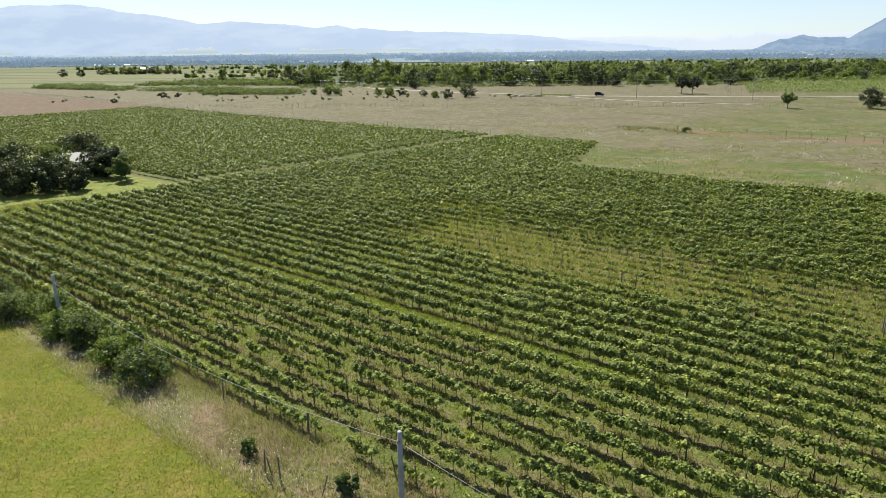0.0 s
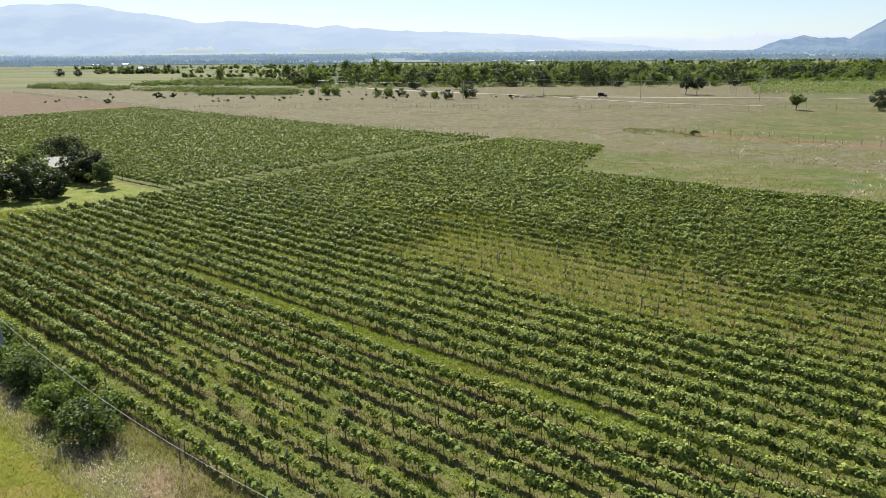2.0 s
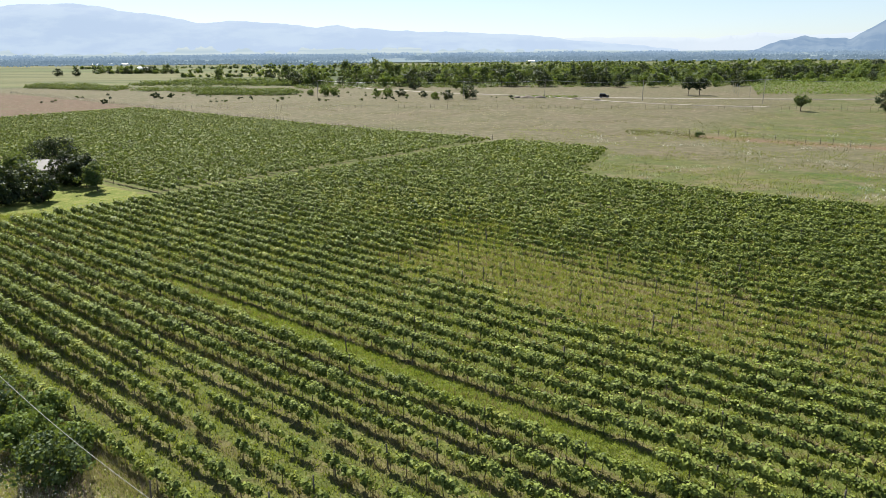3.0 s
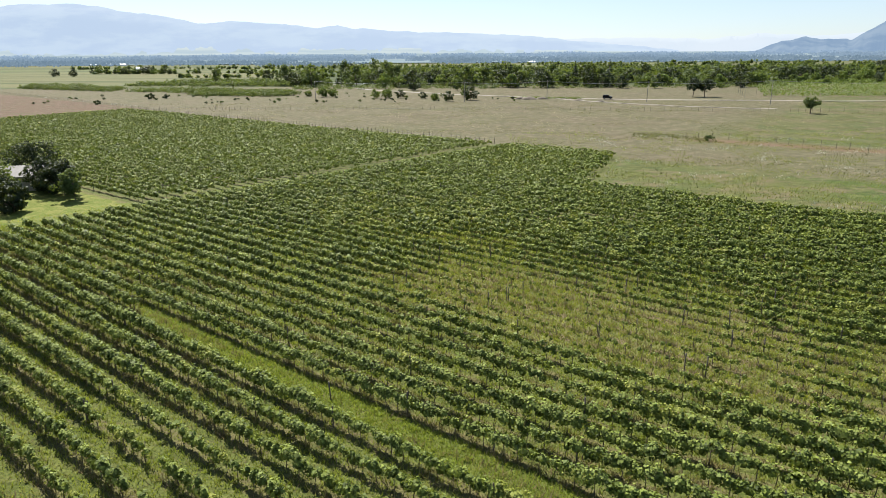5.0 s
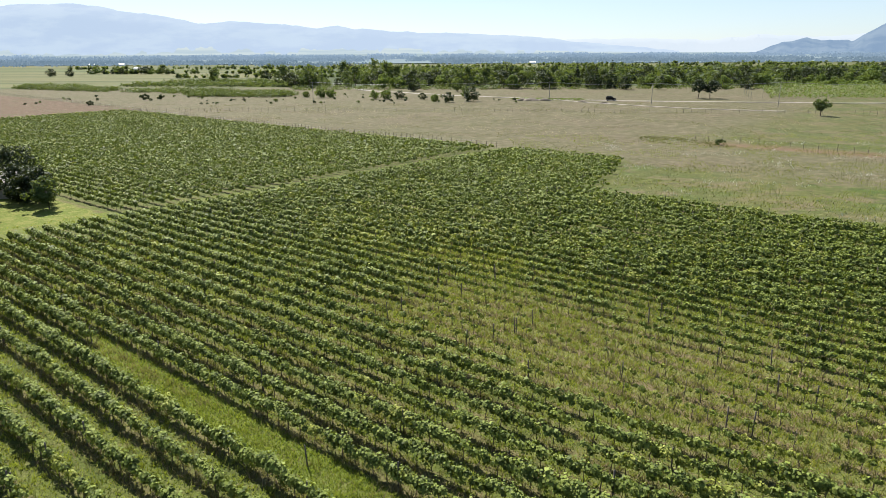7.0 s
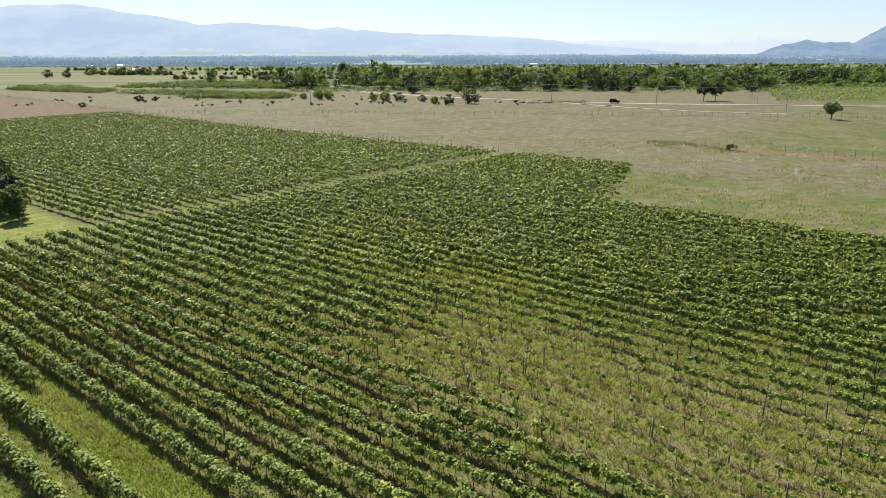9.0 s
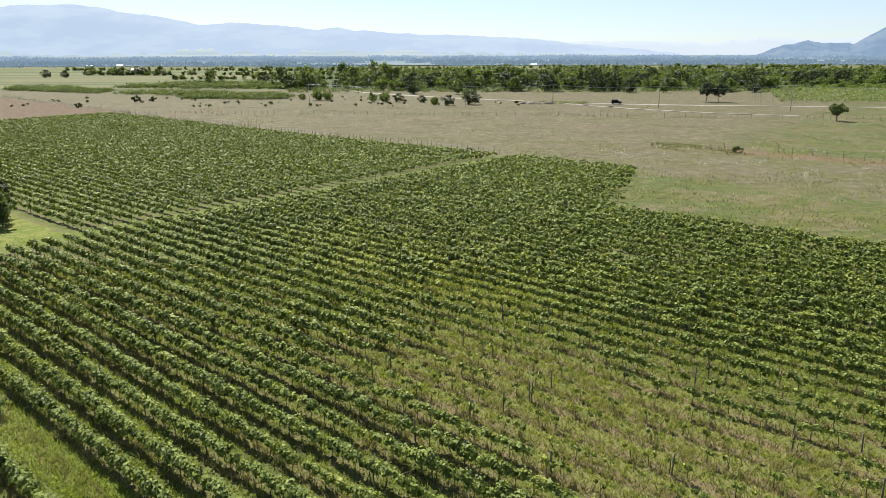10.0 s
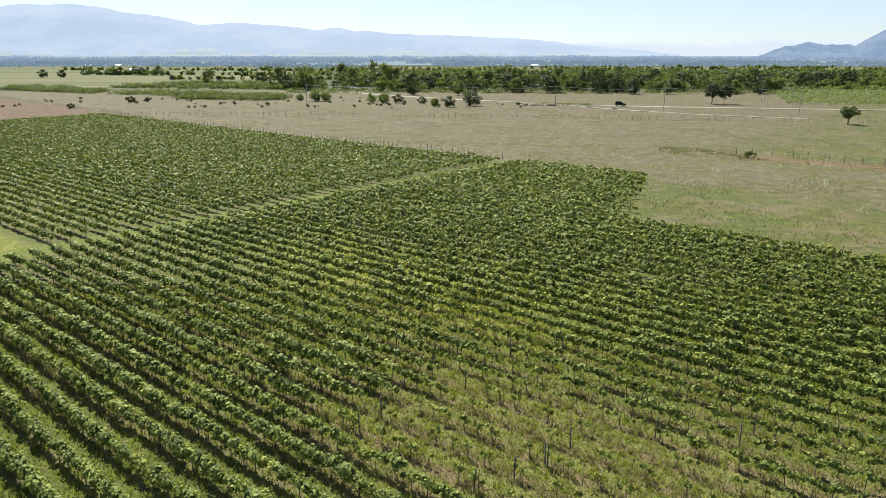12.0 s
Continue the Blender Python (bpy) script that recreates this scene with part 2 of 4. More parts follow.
    # greener ground on the east side
    green = k.mix(k.ramp(big, 0.42, 0.58), (0.042, 0.064, 0.013), (0.068, 0.072, 0.022))
    green = k.mix(k.math("MULTIPLY", k.ramp(k.noise(p, 0.25, 6, 0.7), 0.60, 0.70), 0.7), green, (0.208, 0.195, 0.129))
    green = k.mix(k.math("MULTIPLY", k.ramp(speck, 0.48, 0.68), 0.7), green, (0.040, 0.046, 0.013))
    green = k.mix(k.math("MULTIPLY", k.ramp(blotch, 0.52, 0.66), 0.6), green, (0.093, 0.071, 0.042))
    green = k.mix(k.math("MULTIPLY", lumps, 0.30), green, (0.085, 0.092, 0.030))
    green = k.mix(k.math("MULTIPLY", k.ramp(k.noise(p, 0.05, 5, 0.6), 0.52, 0.62), 0.5), green, (0.129, 0.095, 0.062))
    green = k.mix(k.math("MULTIPLY", patches, 0.7), green, (0.056, 0.062, 0.017))
    green = k.mix(k.math("MULTIPLY", k.ramp(turf, 0.50, 0.64), 0.6), green, (0.024, 0.032, 0.009))
    green = k.mix(k.math("MULTIPLY", k.ramp(k.noise(p, 0.09, 6, 0.7), 0.50, 0.58), 0.7), green, (0.100, 0.078, 0.048))
    green = k.mix(k.math("MULTIPLY", k.ramp(tuss, 0.53, 0.60), 0.65), green, (0.026, 0.036, 0.010))
    green = k.mix(k.math("MULTIPLY", k.ramp(tuss, 0.46, 0.38), 0.5), green, (0.125, 0.125, 0.050))
    red = k.math("MULTIPLY", k.ramp(k.math("ABSOLUTE", k.math("SUBTRACT", nw, 174.0)), 7.0, 2.0), k.ramp(uw, -62.0, -54.0))
    past = k.mix(k.math("MULTIPLY", red, 0.7), past, (0.111, 0.067, 0.044))
    east = k.math("MULTIPLY", k.ramp(nw, 136.0, 128.0), k.ramp(uw, -75.0, -60.0))
    far_east = k.math("MULTIPLY", k.ramp(nw, 172.0, 180.0), k.ramp(uw, -66.0, -50.0))
    past = k.mix(k.math("MAXIMUM", east, k.math("MULTIPLY", far_east, 0.75)), past, green)
    # far strip fields
    stripes = k.noise(k.scaled(p, (0.0016, 0.022, 1)), 1.0, 2, 0.5)
    fields = k.mix(k.ramp(stripes, 0.42, 0.5), (0.042, 0.056, 0.021), (0.102, 0.097, 0.046))
    fields = k.mix(k.ramp(stripes, 0.55, 0.62), fields, (0.060, 0.083, 0.028))
    fields = k.mix(k.math("MULTIPLY", mid, 0.4), fields, (0.056, 0.065, 0.023))
    past = k.mix(k.ramp(k.math("ADD", y, k.math("MULTIPLY", wob, 3.0)), 415.0, 440.0), past, fields)
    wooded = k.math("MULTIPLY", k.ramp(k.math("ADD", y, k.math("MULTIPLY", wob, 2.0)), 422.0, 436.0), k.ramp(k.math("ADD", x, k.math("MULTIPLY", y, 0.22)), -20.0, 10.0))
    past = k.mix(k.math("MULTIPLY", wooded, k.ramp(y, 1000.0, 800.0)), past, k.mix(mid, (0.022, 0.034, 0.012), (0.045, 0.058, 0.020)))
    # vineyard outline: last row, headland, tongue
    edge = k.math("MULTIPLY", k.ramp(uw, -264.0, -261.0), k.ramp(nw, 137.5, 135.5))
    right = k.math("ADD", -50.8, k.math("MULTIPLY", k.math("SUBTRACT", nw, 100.0), -0.33))
    beyond = k.math("MULTIPLY", k.ramp(nw, 101.0, 103.0), k.ramp(k.math("SUBTRACT", uw, right), 0.0, 3.0))
    inside = k.math("MULTIPLY", edge, k.math("SUBTRACT", 1.0, beyond))
    c = k.mix(inside, past, vine)
    head = k.math("ABSOLUTE", k.math("SUBTRACT", uu, k.math("ADD", -96.15, k.math("MULTIPLY", nn, 0.047))))
    alley = k.math("MULTIPLY", k.ramp(k.math("ABSOLUTE", k.math("SUBTRACT", nn, 33.2)), 1.3, 0.8), k.math("MULTIPLY", k.ramp(uu, -58.5, -55.0), k.ramp(uu, -11.0, -15.0)))
    lush = k.math("MULTIPLY", k.math("MAXIMUM", k.ramp(head, 2.6, 1.4), alley), inside)
    c = k.mix(k.math("MULTIPLY", lush, 0.6), c, k.mix(mid, (0.070, 0.097, 0.013), (0.102, 0.120, 0.028)))
    # lawn round the grove
    lawn = k.math("MULTIPLY", k.ramp(uw, -95.0, -97.0), k.ramp(nw, 53.0, 51.5))
    c = k.mix(lawn, c, k.mix(k.math("MULTIPLY", k.math("ADD", lumps, grain), 0.5), (0.070, 0.093, 0.013), (0.134, 0.134, 0.037)))
    # dry verge, then the meadow
    verge = k.mix(k.ramp(mid, 0.35, 0.6), (0.140, 0.096, 0.062), (0.085, 0.088, 0.030))
    c = k.mix(k.ramp(nw, 18.4, 17.0), c, verge)
    mead = k.mix(k.ramp(mid, 0.3, 0.65), (0.062, 0.072, 0.008), (0.096, 0.086, 0.016))
    mead = k.mix(k.math("MULTIPLY", k.ramp(blotch, 0.50, 0.62), 0.6), mead, (0.125, 0.092, 0.036))
    mead = k.mix(k.math("MULTIPLY", lumps, 0.35), mead, (0.062, 0.084, 0.008))
    c = k.mix(k.ramp(nw, 14.4, 13.2), c, mead)
    c = k.mix(k.math("MULTIPLY", k.ramp(fine, 0.5, 0.85), 0.5), c, (0.032, 0.040, 0.012))
    c = k.mix(k.math("MULTIPLY", k.ramp(speck, 0.52, 0.75), 0.45), c, (0.023, 0.028, 0.009))
    k.bump(k.math("ADD", fine, k.math("MULTIPLY", k.math("ADD", grain, lumps), 0.5)), 0.5, 0.12)
    return k.colour(c)


M_GROUND = ground_material()
M_TRACK = rough_material("gravel_track", (0.15, 0.132, 0.11), (0.23, 0.205, 0.175), 0.4)


def haze_glow_material(name, a, b, scale, glow):
    """Far valley, woods and mountains: distance haze painted in as a pale glow."""
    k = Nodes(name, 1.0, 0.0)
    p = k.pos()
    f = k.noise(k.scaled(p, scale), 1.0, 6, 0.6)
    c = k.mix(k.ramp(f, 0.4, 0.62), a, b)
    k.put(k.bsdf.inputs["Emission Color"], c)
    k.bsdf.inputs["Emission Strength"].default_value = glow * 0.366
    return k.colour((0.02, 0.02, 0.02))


# haze sits in these pale emission colours; the surfaces glow without any lamp
M_MOUNT = haze_glow_material("far_mountains", (0.53, 0.66, 0.85), (0.59, 0.72, 0.88), (0.003, 0.003, 0.012), 1.0)
M_MOUNT_FAINT = haze_glow_material("faint_mountains", (0.74, 0.84, 0.95), (0.77, 0.86, 0.96), (0.002, 0.002, 0.004), 1.0)
M_HILL = haze_glow_material("east_hill", (0.21, 0.33, 0.50), (0.29, 0.41, 0.56), (0.006, 0.006, 0.01), 1.0)
M_FOOT = haze_glow_material("foothill_fields", (0.50, 0.62, 0.70), (0.62, 0.72, 0.75), (0.0016, 0.0016, 0.05), 1.0)
M_VALLEY = haze_glow_material("far_valley", (0.30, 0.42, 0.50), (0.46, 0.57, 0.60), (0.0012, 0.012, 1), 1.0)
# haze by steps: each farther belt glows in a paler, bluer colour
M_FARWOOD_HAZE = [haze_glow_material("far_woods", (0.13 + 0.03 * i, 0.20 + 0.04 * i, 0.26 + 0.06 * i), (0.19 + 0.03 * i, 0.27 + 0.04 * i, 0.34 + 0.055 * i), (0.03, 0.03, 0.05), 1.0)
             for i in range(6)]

# ---- ground ----


def ground():
    xs = np.concatenate([np.linspace(-4900, -400, 16), np.linspace(-380, 380, 96), np.linspace(400, 4900, 16)])
    ys = np.concatenate([np.linspace(-1500, -60, 8), np.linspace(-50, 400, 90), np.linspace(420, 4900, 40)])
    X, Y = np.meshgrid(xs, ys)
    v = np.stack([X, Y, gz(X, Y)], -1).reshape(-1, 3)
    i = np.arange(len(ys) - 1)[:, None] * len(xs) + np.arange(len(xs) - 1)[None, :]
    f = np.stack([i, i + 1, i + 1 + len(xs), i + len(xs)], -1).reshape(-1, 4)
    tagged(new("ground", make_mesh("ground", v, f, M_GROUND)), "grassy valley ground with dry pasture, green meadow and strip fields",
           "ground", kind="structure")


ground()


def backdrop(name, dist, y0, prof, mat, label, seed, rough=6.0, depth=400.0):
    """A ridge that rises from the plain; prof: bearing (tangent) and height in tangents."""
    pb, ph = np.array(prof).T
    b = np.linspace(pb[0], pb[-1], 260)
    h = np.interp(b, pb, ph) * dist
    h += np.array([noise.fractal(Vector((q * 40 + seed, seed, 0)), 1.0, 2.0, 5) for q in b]) * rough
    rows = []
    for j, s in enumerate((0.0, 0.35, 0.7, 1.0, 0.6)):
        dd = dist + (j - 3) * depth * 0.25
        wob = np.array([noise.fractal(Vector((q * 60 + seed, j * 3.1, 1)), 1.0, 2.0, 4) for q in b]) * rough * (1.5 if 0 < j < 3 else 0)
        z = y0 + (h + 18 - y0) * s + wob
        rows.append(np.stack([b * dd, np.full_like(b, dd), z], 1))
    v = np.concatenate(rows)
    i = np.arange(4)[:, None] * 260 + np.arange(259)[None, :]
    f = np.stack([i, i + 1, i + 261, i + 260], -1).reshape(-1, 4)
    me = make_mesh(name, v, f, mat)
    me.polygons.foreach_set("use_smooth", np.ones(len(f), dtype=bool))
    tagged(new(name, me), label, "mountains", kind="structure")


def px(*pairs):
    """Bearing and height, as tangents, of points of the skyline."""
    ct, st = math.cos(radians(16.25)), math.sin(radians(16.25))
    out = []
    for a, b in pairs:
        v = (441 - b) / 1119.7
        d = ct + v * st
        out.append(((a - 784) / 1119.7 / d - 0.0095, (v * ct - st) / d))
    return out


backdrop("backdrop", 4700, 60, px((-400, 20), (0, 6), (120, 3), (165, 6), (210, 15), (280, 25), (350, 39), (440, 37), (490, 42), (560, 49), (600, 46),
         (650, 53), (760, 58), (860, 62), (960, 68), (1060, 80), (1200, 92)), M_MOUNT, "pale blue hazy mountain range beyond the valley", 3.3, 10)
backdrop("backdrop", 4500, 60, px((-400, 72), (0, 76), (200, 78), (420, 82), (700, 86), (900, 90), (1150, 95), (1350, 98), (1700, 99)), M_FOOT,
         "foothill fields under the mountains, haze painted pale green-blue", 12.7, 5, 150)
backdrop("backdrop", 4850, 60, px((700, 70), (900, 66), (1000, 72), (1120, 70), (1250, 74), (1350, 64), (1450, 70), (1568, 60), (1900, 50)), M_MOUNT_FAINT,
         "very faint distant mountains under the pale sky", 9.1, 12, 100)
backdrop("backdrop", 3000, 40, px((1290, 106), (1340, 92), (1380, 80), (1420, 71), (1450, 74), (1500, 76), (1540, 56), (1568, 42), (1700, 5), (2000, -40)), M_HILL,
         "wooded hill on the edge of the valley, haze painted blue-green", 5.7, 10, 500)


# glowing sheet laid just over the ground, haze painted into its colour
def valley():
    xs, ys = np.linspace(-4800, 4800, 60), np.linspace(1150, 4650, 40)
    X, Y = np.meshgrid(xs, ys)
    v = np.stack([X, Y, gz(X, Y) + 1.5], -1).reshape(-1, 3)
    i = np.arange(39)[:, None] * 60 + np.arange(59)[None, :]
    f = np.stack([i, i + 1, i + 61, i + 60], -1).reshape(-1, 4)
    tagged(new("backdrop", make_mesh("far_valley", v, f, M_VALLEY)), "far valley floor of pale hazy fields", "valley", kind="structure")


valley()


def far_woods():
    r = np.random.default_rng(5)
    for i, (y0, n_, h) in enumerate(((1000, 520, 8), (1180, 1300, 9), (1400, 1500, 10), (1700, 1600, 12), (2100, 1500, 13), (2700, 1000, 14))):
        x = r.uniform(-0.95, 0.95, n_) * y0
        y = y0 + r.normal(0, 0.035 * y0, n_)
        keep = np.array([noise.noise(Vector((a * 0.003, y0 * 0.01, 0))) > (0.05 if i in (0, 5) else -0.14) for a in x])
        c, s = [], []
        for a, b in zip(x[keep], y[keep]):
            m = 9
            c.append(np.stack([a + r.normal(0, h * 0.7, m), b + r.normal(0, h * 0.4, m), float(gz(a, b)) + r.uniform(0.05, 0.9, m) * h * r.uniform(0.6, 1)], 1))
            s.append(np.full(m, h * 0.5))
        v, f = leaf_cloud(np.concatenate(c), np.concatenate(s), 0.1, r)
        tagged(new("far_woods", make_mesh("far_woods", v, f, M_FARWOOD_HAZE[i])), "belt of distant woods across the valley, haze painted blue-green", "woods", kind="stuff")


far_woods()

# ---- vines ----


def headland(n):
    return -96.15 + 0.047 * n


def row_spans(n):
    """Stretches of one row, in metres along it."""
    spans = []
    h = headland(n) + 1.4 * noise.noise(Vector((n * 0.9, 4.0, 0)))
    ragged = 3.0 * noise.noise(Vector((n * 0.7, 9.0, 0)))
    if n == 33.15:                                   # the wide alley is open only in its middle stretch
        return [(h + 3.2, -56.6), (-13.0, 24.0)]
    if n < 19:
        spans.append((h + 3.2, -9.0))
    elif n < 101.5:
        spans.append((h + 3.2, 24.0))
    elif n < 134:
        spans.append((h + 3.2, -50.8 - 0.33 * (n - 100) + ragged))
    if n > 52.5:
        spans.append((-262.0, h - 1.7))
    return spans


ROW_N = [18.2, 20.15, 21.87, 23.7, 25.6, 27.5, 29.4, 31.3, 33.15, 34.6, 36.28] + [38.05 + 1.775 * i for i in range(55)]


def soft_box(v, a, b, w):
    """1 between a and b, falling to 0 over w on either side."""
    return max(0.0, min(1.0, (v - a) / w + 0.5)) * max(0.0, min(1.0, (b - v) / w + 0.5))


def failing(u, n):
    """1 in the belt where most vines have died back."""
    w = 2.5 * noise.noise(Vector((u * 0.09, n * 0.16, 5.0)))
    belt = soft_box(n + w, 47.3, 58.5, 3.0) * soft_box(u + 2 * w, -47.0, 6.0, 8.0)
    upper = 0.55 * soft_box(n + w, 58.0, 66.0, 4.0) * soft_box(u + 2 * w, -58.0, -20.0, 10.0)
    return max(belt, upper)


def vigour(u, n):
    """1 for strong vines, near 0 where they fail."""
    x, y = un(u, n)
    v = 0.90 + 0.16 * max(0.0, min(1.0, (-38 - u) / 12)) + 0.42 * noise.noise(Vector((x * 0.06, y * 0.06, 3.0))) + 0.55 * noise.noise(Vector((u * 0.35, n * 0.7, 8.0)))
    near = soft_box(n, 15.0, 27.5, 5.0) * soft_box(u, -44.0, -5.0, 14.0)
    v -= 0.72 * failing(u, n) + 0.42 * near
    return max(0.08 + 0.05 * noise.noise(Vector((u, n, 1.0))), min(1.12, v))


VINE_STEP = 0.98
plants = []
for n in ROW_N:
    for a, b in row_spans(n):
        u = a
        while u < b:
            uu_ = u + random.uniform(-0.15, 0.15)
            g = min(1.15, vigour(uu_, n) * random.uniform(0.75, 1.2))
            if random.random() < 0.62 + 0.6 * g:
                x, y = un(uu_, n + random.uniform(-0.06, 0.06))
                plants.append((x, y, g, uu_, n))
            u += VINE_STEP if n < 100 and u > -96 else 1.3


def vine_leaves(g, count, size, r):
    """Leaf centres, sizes and outward ways of one vine at the origin, the row along x: a lumpy head of leaves over a bare foot."""
    length, foot, top = 0.14 + 0.42 * g, 0.44, 0.80 + 0.46 * g * r.uniform(0.65, 1.15)
    k = 2 + int(5 * g)
    cx = np.linspace(-length, length, k) + r.normal(0, 0.07, k)
    cy, cz = r.normal(0, 0.02 + 0.07 * g, k), foot + 0.10 + r.random(k) ** 0.8 * (top - foot - 0.22)
    rad = r.uniform(0.55, 1.45, k) * (0.105 + 0.145 * g)
    i = r.integers(0, k, count)
    d = r.normal(size=(count, 3))
    d *= (0.8 + 0.25 * r.random((count, 1))) / np.linalg.norm(d, axis=1, keepdims=True)
    deep = r.random(count) < 0.12                         # larger leaves added inside to block light and darken the core
    d[deep] *= 0.45
    d = d * np.array([1.15, 1.0, 0.95]) * rad[i][:, None]
    p = np.stack([cx[i], cy[i], cz[i]], 1) + d
    shoot = r.random(count) < 0.07
    p[shoot, 2] += r.uniform(0.04, 0.22, shoot.sum())
    p[:, 2] = np.maximum(p[:, 2], 0.22)
    out = 0.8 * d / rad[i][:, None] + 0.7 * np.stack([0.4 * p[:, 0] / length, p[:, 1] / 0.14, (p[:, 2] - foot - 0.26) / 0.2], 1)
    s = r.uniform(0.65, 1.35, count) * size
    s[deep] *= 1.8
    return p, s, out


def vine_trunk(r, g):
    a = r.uniform(-0.06, 0.06, 4)
    top = 0.62 + 0.2 * g
    return tube([(0, 0, -0.05), (a[0], a[1], top * 0.4), (a[2], a[3], top * 0.75), (a[2] * 1.6, a[3], top)], [0.028, 0.024, 0.02, 0.012], 4)


ROW_TURN = math.atan2(U.y, U.x)
CT, ST = math.cos(ROW_TURN), math.sin(ROW_TURN)


def stuff_vines(items, count, size, label, trunks, seed):
    r = np.random.default_rng(seed)
    geo = {0: ([], [], []), 1: ([], [], [])}
    wood = []
    for x, y, g, u, n in items:
        p, s, o = vine_leaves(g, max(6, int(count * (0.08 + 0.95 * g))), size * (0.8 + 0.2 * g), r)
        lime = math.exp(-((n - 69) / 8) ** 2 - ((u + 58) / 16) ** 2)
        pale = int(r.random() < 0.05 + 0.5 * max(0, 0.55 - g) + 0.45 * lime)
        z = float(gz(x, y))
        geo[pale][0].append(np.stack([x + p[:, 0] * CT - p[:, 1] * ST, y + p[:, 0] * ST + p[:, 1] * CT, z + p[:, 2]], 1))
        geo[pale][1].append(s)
        geo[pale][2].append(np.stack([o[:, 0] * CT - o[:, 1] * ST, o[:, 0] * ST + o[:, 1] * CT, o[:, 2]], 1))
        if trunks:
            v, f = vine_trunk(r, g)
            wood.append((v + np.array([x, y, z]), f))
    base = new("vine_rows")
    tagged(base, label, "grapevines", kind="stuff")
    for k, mat in ((0, M_VINE), (1, M_VINE_YELLOW)):
        if geo[k][0]:
            v, f = leaf_cloud(np.concatenate(geo[k][0]), np.concatenate(geo[k][1]), 0.5, r, np.concatenate(geo[k][2]), 0.3)
            part("foliage", (v, f), mat, base)
    if wood:
        part("trunks", join(wood), M_BARK, base)


def single_vines(items):
    r = np.random.default_rng(21)
    kinds = []
    for g in (0.1, 0.22, 0.4, 0.55, 0.7, 0.85, 1.0):
        for rep in range(2):
            p, s, o = vine_leaves(g, int(350 * (0.08 + 0.95 * g)), 0.135, r)
            mat = M_VINE_YELLOW if g < 0.5 and rep else M_VINE
            v, f = leaf_cloud(p, s, 0.5, r, o, 0.32)
            tv, tf = vine_trunk(r, g)
            kinds.append((g, make_mesh("foliage", v, f, mat), make_mesh("trunk", tv, tf, M_BARK)))
    for x, y, g, u, n in items:
        j = int(np.argmin([abs(k[0] - g) for k in kinds])) + random.randrange(2)
        k = kinds[min(j, len(kinds) - 1)]
        e = empty("grapevine", x, y, 0, "leafy green grapevine trained along its vineyard row" if g > 0.5 else "thin young grapevine with sparse pale leaves",
                  "grapevine", "vines of the vineyard", ROW_TURN + random.choice((0, math.pi)) + random.uniform(-0.1, 0.1))
        part("foliage", k[1], None, e)
        part("trunk", k[2], None, e)


singles = [p for p in plants if p[4] < 31 and -36 < p[3] < 4][:300]
chosen = {(p[0], p[1]) for p in singles}
rest = [p for p in plants if (p[0], p[1]) not in chosen]
single_vines(singles)


def in_sight(x, y):
    return abs(x) < 0.72 * y + 3


stuff_vines([p for p in rest if p[1] < 95 and not in_sight(p[0], p[1])], 60, 0.24, "rows of green grapevines over grass", False, 4)
seen_vines = [p for p in rest if p[1] >= 95 or in_sight(p[0], p[1])]
for seed, (y0, y1, count, size) in enumerate(((0, 66, 290, 0.14), (66, 80, 165, 0.175), (80, 105, 92, 0.215), (105, 135, 46, 0.275), (135, 400, 26, 0.345))):
    stuff_vines([p for p in seen_vines if y0 <= p[1] < y1], count, size,
                "leafy rows of green grapevines over grass" if y0 < 105 else "distant rows of dense green grapevines", y0 < 105, 11 + seed)

# ---- posts of the vineyard ----


def box_geo(sx, sy, h, z0=0.0, bev=0.0, lean=(0.0, 0.0), top=1.0):
    """An upright bar with chamfered corners."""
    bv = bev or min(sx, sy) * 0.18
    ring = [(-sx / 2 + bv, -sy / 2), (sx / 2 - bv, -sy / 2), (sx / 2, -sy / 2 + bv), (sx / 2, sy / 2 - bv),
            (sx / 2 - bv, sy / 2), (-sx / 2 + bv, sy / 2), (-sx / 2, sy / 2 - bv), (-sx / 2, -sy / 2 + bv)]
    vs, fs = [], []
    for z, s in ((z0, 1.0), (z0 + (h - z0) * 0.5, (1 + top) / 2), (h - bv, top), (h, top * 0.75)):
        q = (z - z0) / max(h - z0, 1e-6)
        vs += [(a * s + lean[0] * q, c * s + lean[1] * q, z) for a, c in ring]
    for i in range(3):
        for k in range(8):
            k2 = (k + 1) % 8
            fs.append((i * 8 + k, i * 8 + k2, i * 8 + 8 + k2, i * 8 + 8 + k))
    fs += [(24, 25, 26, 27), (24, 27, 28, 31), (28, 29, 30, 31)]
    return np.array(vs), np.array(fs)


